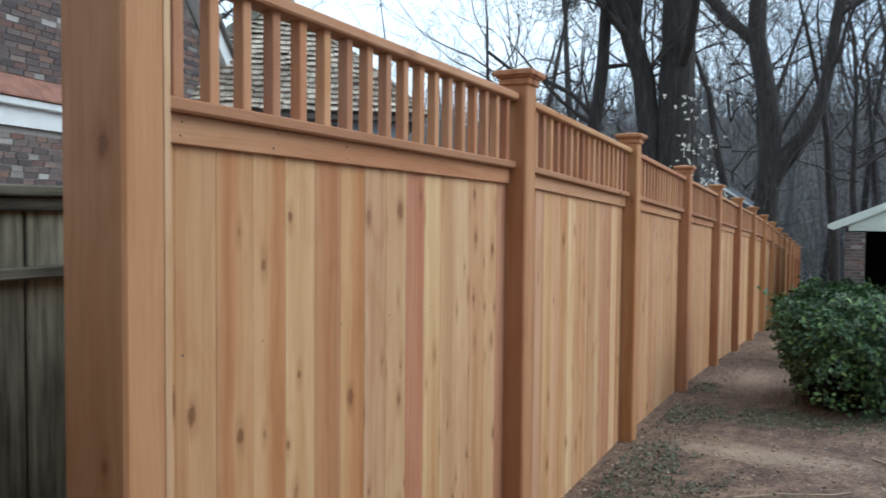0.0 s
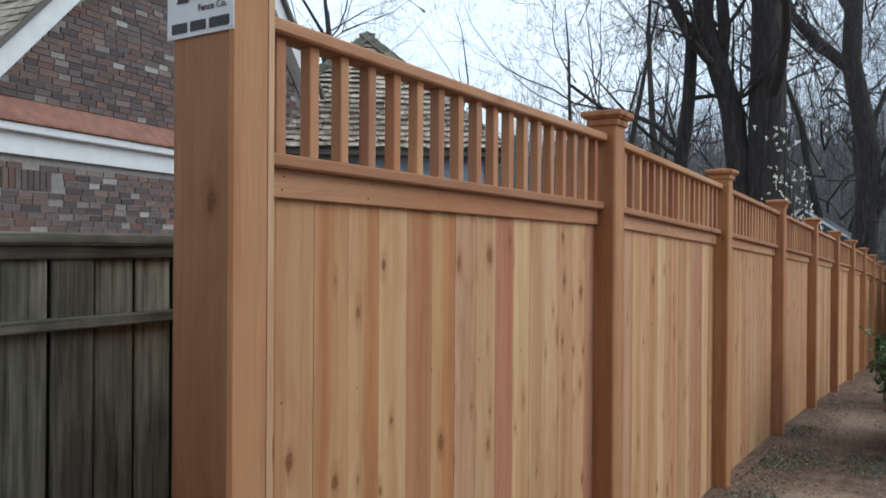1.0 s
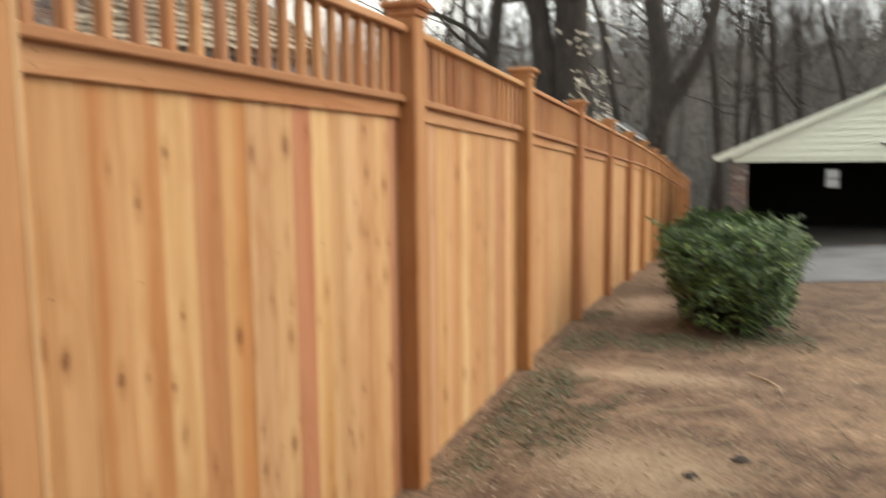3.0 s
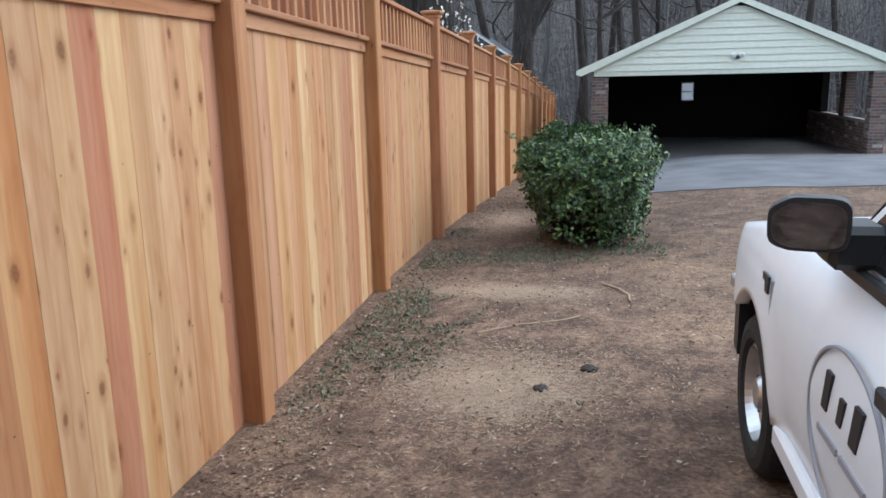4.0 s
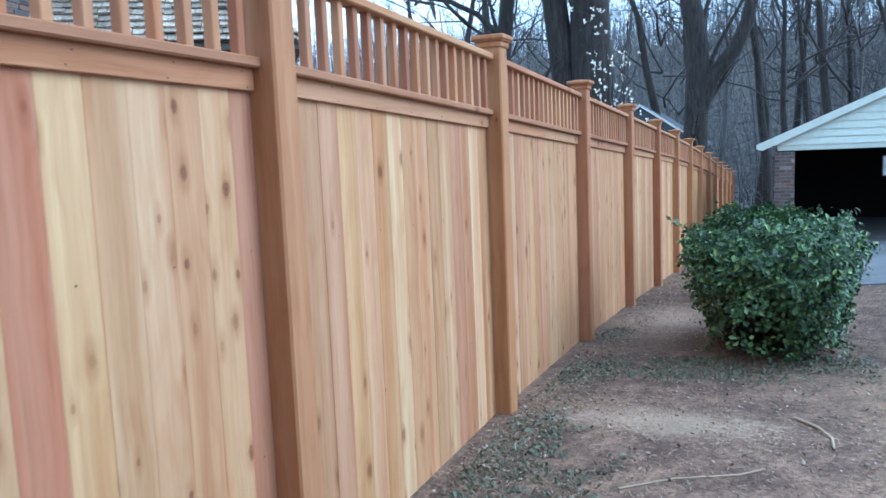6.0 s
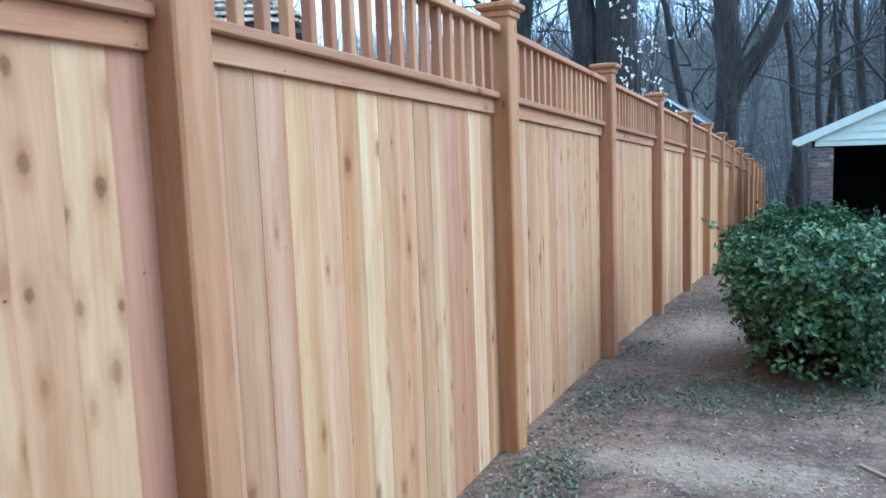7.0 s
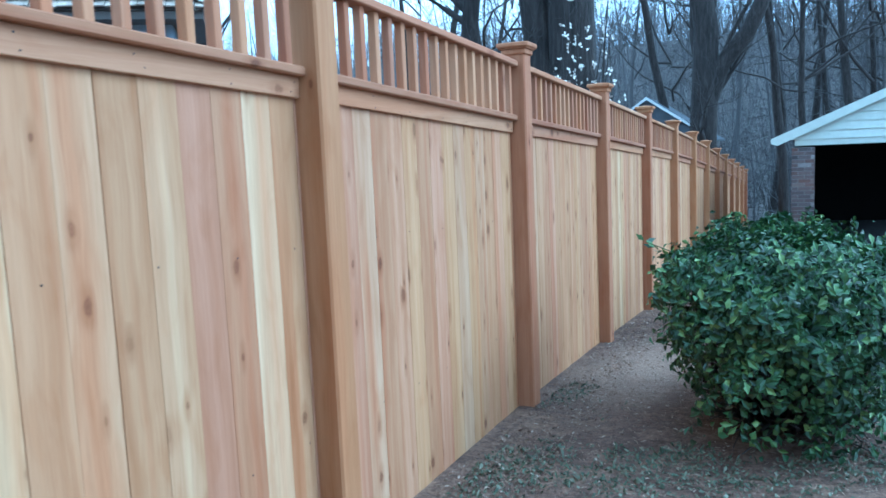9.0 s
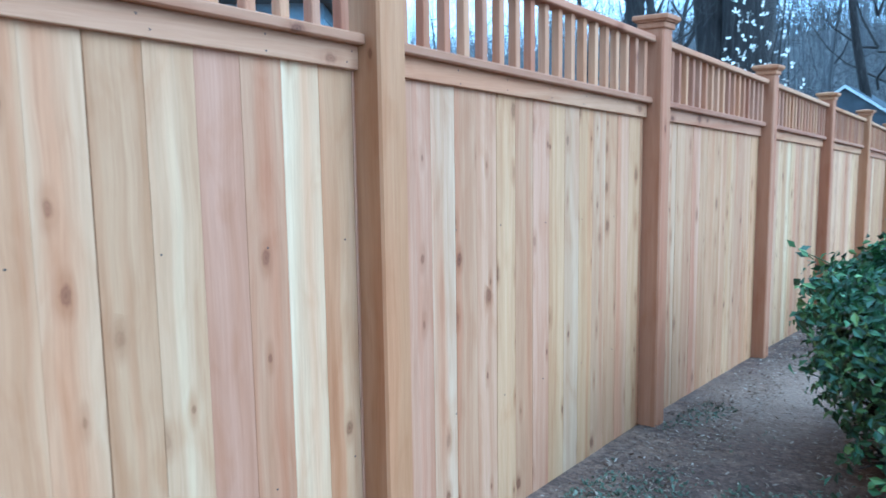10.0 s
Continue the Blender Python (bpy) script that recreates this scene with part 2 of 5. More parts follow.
BRICK, nt, b = material("old_brick", 0.92)
oi = nt.nodes.new("ShaderNodeObjectInfo")
geo = nt.nodes.new("ShaderNodeNewGeometry")
pick = calc(nt, "FRACT", calc(nt, "ADD", oi.outputs["Random"], geo.outputs["Random Per Island"]))
col = ramp(nt, pick, [(0.0, (0.07, 0.058, 0.06)), (0.18, (0.115, 0.09, 0.087)), (0.33, (0.165, 0.092, 0.072)), (0.45, (0.11, 0.094, 0.094)), (0.6, (0.18, 0.128, 0.112)), (0.74, (0.14, 0.116, 0.112)), (0.84, (0.2, 0.12, 0.092)), (0.93, (0.24, 0.215, 0.2)), (1.0, (0.42, 0.4, 0.38))])
speck = noise_tex(nt, coords(nt), 26, 5)
nt.links.new(mix(nt, 0.6, col, ramp(nt, speck, [(0.3, (0.5, 0.48, 0.46)), (0.7, (1.1, 1.1, 1.1))]), "MULTIPLY"), b.inputs["Base Color"])
bump(nt, b, speck, 0.5, 0.006)

BARK, nt, b = material("bark", 0.95)
ridge = noise_tex(nt, coords(nt, (1, 1, 0.16)), 16, 6, 0.65, 0.4)
nt.links.new(ramp(nt, ridge, [(0.3, (0.012, 0.010, 0.009)), (0.55, (0.036, 0.03, 0.027)), (0.8, (0.085, 0.073, 0.064))]), b.inputs["Base Color"])
bump(nt, b, ridge, 0.9, 0.05)
TWIG = plain("twig_bark", (0.042, 0.036, 0.033), 0.95, 0, 0.25, 1.0)
FAR_BARK, nt, b = material("grey_bark", 0.95)
geo = nt.nodes.new("ShaderNodeNewGeometry")
nt.links.new(ramp(nt, geo.outputs["Random Per Island"], [(0.0, (0.045, 0.043, 0.044)), (0.5, (0.1, 0.096, 0.097)), (0.85, (0.145, 0.137, 0.132)), (1.0, (0.22, 0.21, 0.2))]), b.inputs["Base Color"])

LEAF, nt, b = material("evergreen_leaf", 0.48)
geo = nt.nodes.new("ShaderNodeNewGeometry")
nt.links.new(ramp(nt, geo.outputs["Random Per Island"], [(0.0, (0.014, 0.034, 0.012)), (0.5, (0.032, 0.075, 0.023)), (0.85, (0.075, 0.145, 0.04)), (1.0, (0.2, 0.29, 0.085))]), b.inputs["Base Color"])
WEED, nt, b = material("ground_ivy", 0.55)
geo = nt.nodes.new("ShaderNodeNewGeometry")
nt.links.new(ramp(nt, geo.outputs["Random Per Island"], [(0.0, (0.05, 0.065, 0.035)), (0.6, (0.10, 0.125, 0.07)), (1.0, (0.2, 0.2, 0.13))]), b.inputs["Base Color"])
LITTER, nt, b = material("dead_leaf", 0.85)
geo = nt.nodes.new("ShaderNodeNewGeometry")
nt.links.new(ramp(nt, geo.outputs["Random Per Island"], [(0.0, (0.10, 0.06, 0.038)), (0.5, (0.18, 0.118, 0.078)), (0.82, (0.25, 0.18, 0.125)), (1.0, (0.5, 0.42, 0.33))]), b.inputs["Base Color"])

GROUND, nt, b = material("bare_soil_and_leaf_litter", 0.95)
gv = coords(nt)
big = noise_tex(nt, gv, 0.55, 5, 0.6, 0.4)
mid = noise_tex(nt, gv, 3.2, 6, 0.65)
tiny = noise_tex(nt, gv, 42, 5, 0.7)
soil = ramp(nt, mid, [(0.32, (0.085, 0.054, 0.04)), (0.48, (0.165, 0.108, 0.078)), (0.68, (0.28, 0.195, 0.14))])
soil = mix(nt, ramp(nt, big, [(0.5, (0, 0, 0)), (0.68, (0.75, 0.75, 0.75))]), soil, (0.36, 0.25, 0.165))
clump = noise_tex(nt, gv, 13, 6, 0.75)
soil = mix(nt, 0.8, soil, ramp(nt, clump, [(0.34, (0.42, 0.39, 0.38)), (0.5, (0.95, 0.92, 0.9)), (0.64, (1.4, 1.34, 1.28))]), "MULTIPLY")
soil = mix(nt, 0.8, soil, ramp(nt, tiny, [(0.34, (0.45, 0.4, 0.37)), (0.5, (1.0, 0.96, 0.93)), (0.64, (1.4, 1.38, 1.35))]), "MULTIPLY")
for px, py, sx, sy in ((1.15, 3.0, 0.6, 0.5), (1.05, 4.95, 0.75, 0.3), (0.55, 8.6, 0.5, 1.6)):
    sh = nt.nodes.new("ShaderNodeMapping")
    sh.inputs["Location"].default_value = (-px / sx, -py / sy, 0)
    sh.inputs["Scale"].default_value = (1 / sx, 1 / sy, 0)
    nt.links.new(gv, sh.inputs["Vector"])
    ln = nt.nodes.new("ShaderNodeVectorMath")
    ln.operation = "LENGTH"
    nt.links.new(sh.outputs[0], ln.inputs[0])
    edge = calc(nt, "ADD", ln.outputs["Value"], calc(nt, "ADD", calc(nt, "MULTIPLY", calc(nt, "SUBTRACT", mid, 0.5), 2.2), calc(nt, "MULTIPLY", calc(nt, "SUBTRACT", clump, 0.5), 1.8)))
    soil = mix(nt, ramp(nt, edge, [(0.35, (0.8, 0.8, 0.8)), (1.0, (0, 0, 0))]), soil, mix(nt, 0.55, (0.47, 0.345, 0.25), ramp(nt, tiny, [(0.3, (0.5, 0.48, 0.46)), (0.6, (1.1, 1.1, 1.1))]), "MULTIPLY"))
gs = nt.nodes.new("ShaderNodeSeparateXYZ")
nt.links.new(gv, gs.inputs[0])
# soil gets darker with y, its edge broken up by noise
far_soil_tone = ramp(nt, calc(nt, "ADD", calc(nt, "MULTIPLY", gs.outputs["Y"], 0.1), calc(nt, "MULTIPLY", mid, 0.4)), [(0.6, (1, 1, 1)), (0.95, (0.72, 0.7, 0.69))])
soil = mix(nt, 1.0, soil, far_soil_tone, "MULTIPLY")
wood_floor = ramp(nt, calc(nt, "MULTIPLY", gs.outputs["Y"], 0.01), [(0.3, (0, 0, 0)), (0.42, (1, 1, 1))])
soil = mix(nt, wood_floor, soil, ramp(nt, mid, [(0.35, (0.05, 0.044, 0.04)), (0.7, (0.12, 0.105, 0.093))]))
nt.links.new(soil, b.inputs["Base Color"])
bump(nt, b, calc(nt, "ADD", tiny, mid), 0.8, 0.03)


# ---- building helpers ----
def mesh_object(name, bm, mat, parent=None):
    me = bpy.data.meshes.new(name)
    bmesh.ops.recalc_face_normals(bm, faces=bm.faces)
    bm.to_mesh(me)
    bm.free()
    if mat:
        me.materials.append(mat)
    ob = new(name, me)
    ob.parent = parent
    return ob


def part(name, bm, mat, parent, label=""):
    ob = mesh_object(name, bm, mat, parent)
    return tagged(ob, label) if label else ob


def thing(name, label, category, at=(0, 0, 0), turn=0.0, group="", kind=""):
    ob = new(name)
    ob.matrix_world = pose(*at, 0, 0, turn)
    return tagged(ob, label, category, group, kind)


def box(bm, lo, hi, bevel=0.0, m=None):
    """A box between two corners, with softened edges."""
    c = [(a + b) / 2 for a, b in zip(lo, hi)]
    s = [b - a for a, b in zip(lo, hi)]
    r = bmesh.ops.create_cube(bm, size=1.0, matrix=Matrix.LocRotScale(c, None, s))
    vs = r["verts"]
    if bevel:
        es = list({e for v in vs for e in v.link_edges})
        r2 = bmesh.ops.bevel(bm, geom=es, offset=bevel, segments=1, affect="EDGES", profile=0.5)
        vs = list({v for f in r2["faces"] for v in f.verts} | {v for v in vs if v.is_valid})
    if m is not None:
        bmesh.ops.transform(bm, matrix=m, verts=vs)
    return vs


def boxed(lo, hi, bevel=0.0):
    bm = bmesh.new()
    box(bm, lo, hi, bevel)
    return bm


def prism(bm, outline, lo, hi, axis="y"):
    """An outline in the two other axes, drawn out from lo to hi along an axis."""
    def at(a, b, c):
        return {"x": (c, a, b), "y": (a, c, b), "z": (a, b, c)}[axis]
    v0 = [bm.verts.new(at(a, b, lo)) for a, b in outline]
    v1 = [bm.verts.new(at(a, b, hi)) for a, b in outline]
    n = len(outline)
    bm.faces.new(v0)
    bm.faces.new(v1[::-1])
    for i in range(n):
        bm.faces.new((v0[i], v0[(i + 1) % n], v1[(i + 1) % n], v1[i]))
    return v0 + v1


def from_lists(name, verts, faces, mat, parent=None):
    me = bpy.data.meshes.new(name)
    me.from_pydata(verts, [], faces)
    me.materials.append(mat)
    me.update()
    ob = new(name, me)
    ob.parent = parent
    return ob


def words(text, size, mat, parent, m, name="lettering", shear=0.0):
    cu = bpy.data.curves.new(name, "FONT")
    cu.body, cu.size, cu.extrude, cu.align_x, cu.align_y, cu.shear = text, size, 0.0006, "CENTER", "CENTER", shear
    cu.materials.append(mat)
    ob = new(name, cu)
    ob.parent = parent
    ob.matrix_local = m
    return ob


# ---- ground ----
def line(points, y):
    ys = [p[0] for p in points]
    return float(np.interp(y, ys, [p[1] for p in points]))


GRADE = [(-60, 0.15), (-3, 0.02), (2.4, 0.0), (4.8, 0.01), (7.3, -0.07), (9.7, -0.21), (12.2, -0.38), (17, -0.68), (24.4, -1.2), (29.3, -1.52), (34.2, -1.9), (50, -2.6), (65, -2.2), (110, 11.0), (170, 23.0), (300, 32.0), (900, 32.0)]


def smooth(a, b, x):
    k = min(1.0, max(0.0, (x - a) / (b - a)))
    return k * k * (3 - 2 * k)


def ground_z(x, y):
    z = line(GRADE, y)
    z += smooth(0.5, 5.0, x) * smooth(6.0, 17.0, y) * (1 - smooth(26, 45, y)) * 0.42
    if y < 30:
        z += 0.018 * noise.noise((x * 0.8, y * 0.8, 0.3)) * smooth(0.0, 1.0, abs(x) + 0.2)
    elif y > 45:
        z += 1.6 * noise.noise((x * 0.03, y * 0.03, 2.0)) * smooth(60, 120, y)
    return z


def axis_steps(fine_lo, fine_hi, step, far_lo, far_hi):
    out = list(np.arange(fine_lo, fine_hi + step / 2, step))
    d, p = step, fine_hi
    while p < far_hi:
        d *= 1.28
        p += d
        out.append(p)
    d, p = step, fine_lo
    while p > far_lo:
        d *= 1.28
        p -= d
        out.insert(0, p)
    return [float(v) for v in out]


gx, gy = axis_steps(-3, 9, 0.15, -700, 700), axis_steps(-4, 22, 0.15, -300, 900)
verts = [(x, y, ground_z(x, y)) for y in gy for x in gx]
w = len(gx)
faces = [(j * w + i, j * w + i + 1, (j + 1) * w + i + 1, (j + 1) * w + i) for j in range(len(gy) - 1) for i in range(w - 1)]
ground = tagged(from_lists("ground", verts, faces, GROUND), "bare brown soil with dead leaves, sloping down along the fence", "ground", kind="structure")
for p in ground.data.polygons:
    p.use_smooth = True

# ---- new cedar fence ----
SPACING = 2.44
TRIM = [1.963, 1.95, 1.862, 1.755, 1.65, 1.535, 1.42, 1.28, 1.12, 0.94, 0.76, 0.58, 0.41, 0.23, 0.05]
POSTS = len(TRIM)
TRIM_LINE = [(i * SPACING, z) for i, z in enumerate(TRIM)]
FRONT, BACK = 0.087, -0.053
fence = thing("cedar_fence", "new untreated cedar privacy fence with a baluster top", "fence")


def post_mesh(x0, x1, y0, y1, height):
    bm = boxed((x0, y0, -0.3), (x1, y1, height), 0.009)
    return bm


def cap_mesh(x0, x1, y0, y1):
    """A stepped cap: a moulding, a slab and a low pyramid."""
    bm = bmesh.new()
    box(bm, (x0 - 0.012, y0 - 0.012, -0.075), (x1 + 0.012, y1 + 0.012, -0.038), 0.006)
    box(bm, (x0 - 0.024, y0 - 0.024, -0.04), (x1 + 0.024, y1 + 0.024, -0.028), 0.004)
    box(bm, (x0 - 0.036, y0 - 0.036, -0.03), (x1 + 0.036, y1 + 0.036, 0.0), 0.006)
    c = ((x0 + x1) / 2, (y0 + y1) / 2)
    ring = [bm.verts.new(p) for p in ((x0 - 0.03, y0 - 0.03, 0.0005), (x1 + 0.03, y0 - 0.03, 0.0005), (x1 + 0.03, y1 + 0.03, 0.0005), (x0 - 0.03, y1 + 0.03, 0.0005))]
    top = bm.verts.new((*c, 0.016))
    for i in range(4):
        bm.faces.new((ring[i], ring[(i + 1) % 4], top))
    return bm


CAP_TOP = 0.572
post_data = cap_data = None
for i in range(POSTS):
    y, foot = i * SPACING, line(GRADE, i * SPACING)
    if i == 0:
        post = part("post", post_mesh(-0.137, 0.072, -0.13, 0.01, TRIM[0] + CAP_TOP - 0.01), POST_WOOD, fence, "thick end post of new cedar")
        part("sapwood_edge", boxed((0.0725, -0.012, 1.0 - 1.3), (0.0745, 0.009, TRIM[0] + CAP_TOP - 0.08), 0.0006), BOARD_WOOD, post, "strip of pale sapwood along the post's edge").color = (0.51, 0.325, 0.175, 0.0)
        part("post_cap", cap_mesh(-0.137, 0.072, -0.13, 0.01), POST_WOOD, post).location = (0, 0, TRIM[0] + CAP_TOP + 0.037)
        continue
    tall = TRIM[i] - foot + CAP_TOP - 0.05
    post = part("post", post_mesh(BACK, FRONT, -0.07, 0.07, tall), POST_WOOD, fence)
    post.location = (0, y, foot)
    if cap_data is None:
        cap = part("post_cap", cap_mesh(BACK, FRONT, -0.07, 0.07), POST_WOOD, post)
        cap_data = cap.data
    else:
        cap = new("post_cap", cap_data)
        cap.parent = post
    cap.location = (0, 0, TRIM[i] - foot + CAP_TOP)


def sloped_rail(name, x0, x1, dz0, dz1, ya, yb, za, zb, bevel=0.004, mat=None):
    """A rail from post to post that follows the fence's fall."""
    bm = boxed((x0, ya, dz0), (x1, yb, dz1), bevel)
    for v in bm.verts:
        v.co.z += za + (zb - za) * (v.co.y - ya) / (yb - ya)
    ob = part(name, bm, mat or RAIL_WOOD, fence)
    return ob


rng = random.Random(7)
PITCH = 0.1525
# tones of the boards: tan, pale, orange, red, cream, brown, rose; the last number says how knotty they are
TONES = {"T": (0.458, 0.252, 0.121, 0.4), "P": (0.50, 0.298, 0.152, 1.0), "O": (0.43, 0.22, 0.10, 0.22), "R": (0.416, 0.2, 0.114, 0.2),
         "C": (0.525, 0.338, 0.188, 0.4), "B": (0.41, 0.218, 0.106, 0.35), "K": (0.458, 0.246, 0.133, 0.35)}
FIRST = "TTOTPOOPPRPPPTPR"          # the boards of the first bays, in order
SECOND = "KBKTKTCTPBPRTCB"
THIRD = "TKCTKTTKTCTPTKTO"
FOURTH = "TTPTTKTTBTPTTTTT"
board_data = baluster_data = None
for i in range(POSTS - 1):
    ya = i * SPACING + (0.01 if i == 0 else 0.07)
    yb = (i + 1) * SPACING - 0.07
    za, zb = line(TRIM_LINE, ya), line(TRIM_LINE, yb)
    sloped_rail("top_rail", -0.046, 0.046, 0.418, 0.456, ya, yb, za, zb, 0.006, FASCIA_WOOD)
    sloped_rail("rail_cap", -0.06, 0.034, 0.077, 0.113, ya, yb, za, zb, 0.006)
    sloped_rail("fascia", -0.02, 0.0, 0.0, 0.078, ya, yb, za, zb, 0.003, FASCIA_WOOD)
    pitch = (PITCH, 0.1532)[i == 1]
    start = (0.113 - PITCH, 2.50)[i] if i < 2 else ya - rng.uniform(0.0, 0.1)
    k = 0
    while start + k * pitch < yb - 0.01:
        lo, hi = max(ya, start + k * pitch), min(yb, start + (k + 1) * pitch)
        if i == 1 and k == 0:
            lo = ya
        named = (FIRST, SECOND, THIRD, FOURTH)[i] if i < 4 else ""
        kind = named[k % len(named)] if named else rng.choices("TPKCBO", (7, 5, 2, 2, 1, 1))[0]
        if board_data is None:
            bm = boxed((-0.018, -PITCH / 2, 0.0), (0.0, PITCH / 2, 2.03), 0.0012)
            ob = part("board", bm, BOARD_WOOD, fence)
            board_data = ob.data
        else:
            ob = new("board", board_data)
            ob.parent = fence
        light = rng.uniform(0.94, 1.06)
        *rgb, knotty = TONES[kind]
        ob.color = (*(c * light for c in rgb), knotty)
        gap = rng.choices((0.0001, 0.0012, 0.003), (8, 2, 0.6))[0]
        hi -= gap
        mid = (lo + hi) / 2
        top = line(TRIM_LINE, mid) + 0.05
        ob.location = (-0.0205 - rng.uniform(0, 0.0025), mid, top - 2.03)
        ob.scale = (1, (hi - lo) / PITCH, 1)
        k += 1
    count = 18
    for j in range(count):
        y = ya + (yb - ya) * (j + 0.62) / (count + 0.24)
        if baluster_data is None:
            ob = part("baluster", boxed((-0.019, -0.019, 0), (0.019, 0.019, 0.309), 0.003), BALUSTER_WOOD, fence)
            baluster_data = ob.data
        else:
            ob = new("baluster", baluster_data)
            ob.parent = fence
        ob.location = (0, y, line(TRIM_LINE, y) + 0.111)

# nail heads along the fascia and across the boards of the first bays
nail_data = None
for i in range(3):
    ya, yb = i * SPACING + 0.12, (i + 1) * SPACING - 0.12
    for k in range(7):
        y = ya + (yb - ya) * k / 6
        for dz, x in ((0.016, 0.0002), (0.06, 0.0002), (-0.55, -0.0205), (-1.3, -0.0205)):
            if nail_data is None:
                bm = bmesh.new()
                bmesh.ops.create_cone(bm, cap_ends=True, segments=6, radius1=0.0035, radius2=0.003, depth=0.0015, matrix=pose(0, 0, 0, 0, 90, 0))
                ob = part("nail", bm, BLACK_PLASTIC, fence)
                nail_data = ob.data
            else:
                ob = new("nail", nail_data)
                ob.parent = fence
            yy = y + rng.uniform(-0.03, 0.03)
            ob.location = (x, yy, line(TRIM_LINE, yy) + dz + rng.uniform(-0.006, 0.006))

# maker's sign on the end post, its number shown as bars
sign = thing("fence_sign", "small white metal maker's sign screwed to the cedar end post", "sign", (-0.033, -0.1335, 2.412))
part("plate", boxed((-0.117, -0.0015, -0.072), (0.117, 0.0015, 0.072), 0.001), SIGN_WHITE, sign)
for pts in ([(-0.08, 0.012), (-0.04, 0.012), (-0.026, 0.05), (-0.066, 0.05)], [(-0.014, 0.014), (0.012, 0.014), (0.022, 0.042), (-0.004, 0.042)],
            [(0.034, 0.012), (0.07, 0.012), (0.084, 0.05), (0.048, 0.05)]):
    bm = bmesh.new()
    prism(bm, pts, -0.0032, -0.002)
    part("emblem_block", bm, INK, sign)
words("Fence Co.", 0.024, INK, sign, pose(0.045, -0.0025, -0.008, 90, 0, 0))
for x0, x1 in ((-0.098, -0.043), (-0.031, 0.023), (0.035, 0.103)):
    part("number_bar", boxed((x0, -0.0032, -0.06), (x1, -0.002, -0.036)), INK, sign)
for sx in (-0.108, 0.108):
    for sz in (-0.062, 0.062):
        bm = bmesh.new()
        bmesh.ops.create_cone(bm, cap_ends=True, segments=8, radius1=0.004, radius2=0.003, depth=0.003, matrix=pose(sx, -0.003, sz, 90, 0, 0))
        part("screw", bm, CHROME, sign)

# ---- the neighbour's old fence ----
old = thing("weathered_fence", "old grey weathered wooden board fence behind the new post", "fence")
OLD_X = -0.8
for k in range(26):
    y = -2.4 + k * 0.152
    ob = part("board", boxed((-0.016, -0.0695, 0.0), (0.0, 0.0695, 1.83), 0.004), OLD_WOOD, old)
    ob.matrix_local = pose(OLD_X - rng.uniform(0, 0.006), y, 0.0, 0, rng.uniform(-0.3, 0.3), 0)
    ob = part("back_board", boxed((-0.016, -0.0695, 0.0), (0.0, 0.0695, 1.83), 0.004), OLD_WOOD, old)
    ob.location = (OLD_X - 0.05, y + 0.076, 0.0)
part("top_rail", boxed((OLD_X - 0.06, -2.5, 1.835), (OLD_X + 0.045, 1.5, 1.872), 0.006), OLD_RAIL, old)
part("upper_trim", boxed((OLD_X + 0.001, -2.5, 1.79), (OLD_X + 0.022, 1.5, 1.834), 0.004), OLD_RAIL, old)
part("middle_rail", boxed((OLD_X + 0.001, -2.5, 1.575), (OLD_X + 0.04, 1.5, 1.612), 0.005), OLD_RAIL, old)
part("lower_rail", boxed((OLD_X + 0.001, -2.5, 0.35), (OLD_X + 0.04, 1.5, 0.39), 0.005), OLD_RAIL, old)

# ---- neighbouring brick house ----
house = thing("brick_house", "old brick house with steep cedar shake roofs and white trim", "house", (-6.3, 3.8, 0), 101.0)
# in the house's frame x runs along the gable wall (away from the viewer), -y faces the fence
G0, G1, GZ, APEX = -1.4, 5.0, 3.25, (1.81, 6.62)


def slab(name, pts, thick, mat, parent, label=""):
    """A sloping slab with four corners and a thickness downwards."""
    bm = bmesh.new()
    up = [bm.verts.new(p) for p in pts]
    dn = [bm.verts.new((p[0], p[1], p[2] - thick)) for p in pts]
    n = len(pts)
    bm.faces.new(up)
    bm.faces.new(dn[::-1])
    for i in range(n):
        bm.faces.new((up[i], dn[i], dn[(i + 1) % n], up[(i + 1) % n]))
    return part(name, bm, mat, parent, label)


bm = bmesh.new()
prism(bm, [(-5.0, -0.3), (G1, -0.3), (G1, GZ), APEX, (G0, GZ), (-5.0, GZ)], 0.0, 0.25)
house_wall = part("gable_wall", bm, MORTAR, house, "mottled old brick gable wall")
part("frieze", boxed((-5.0, -0.05, 2.69), (G1, 0.0, 2.9), 0.004), WHITE_PAINT, house, "white painted frieze board")
part("crown_moulding", boxed((-5.0, -0.13, 2.9), (G1, -0.0, 2.985), 0.01), WHITE_PAINT, house)
bm = bmesh.new()
prism(bm, [(-0.16, 2.99), (-0.16, 3.01), (0.0, 3.24), (0.0, 2.99)], -5.0, G1, "x")
part("copper_flashing", bm, COPPER, house, "reddish copper flashing over the frieze")
rise = (APEX[1] - GZ) / (APEX[0] - G0)
for side in (-1, 1):
    run = (G0 - 0.25) if side < 0 else (2 * APEX[0] - G0 + 0.25)
    low = GZ - 0.25 * rise
    bm = bmesh.new()
    prism(bm, [(run, low + 0.02), (APEX[0], APEX[1] + 0.02), (APEX[0], APEX[1] + 0.32), (run, low + 0.32)], -0.2, -0.001)
    part("rake_board", bm, WHITE_PAINT, house, "white rake board")
    bm = bmesh.new()
    prism(bm, [(run, low + 0.325), (APEX[0], APEX[1] + 0.325), (APEX[0], APEX[1] + 0.4), (run, low + 0.4)], -0.27, 6.0)
    part("roof", bm, SOFFIT, house)


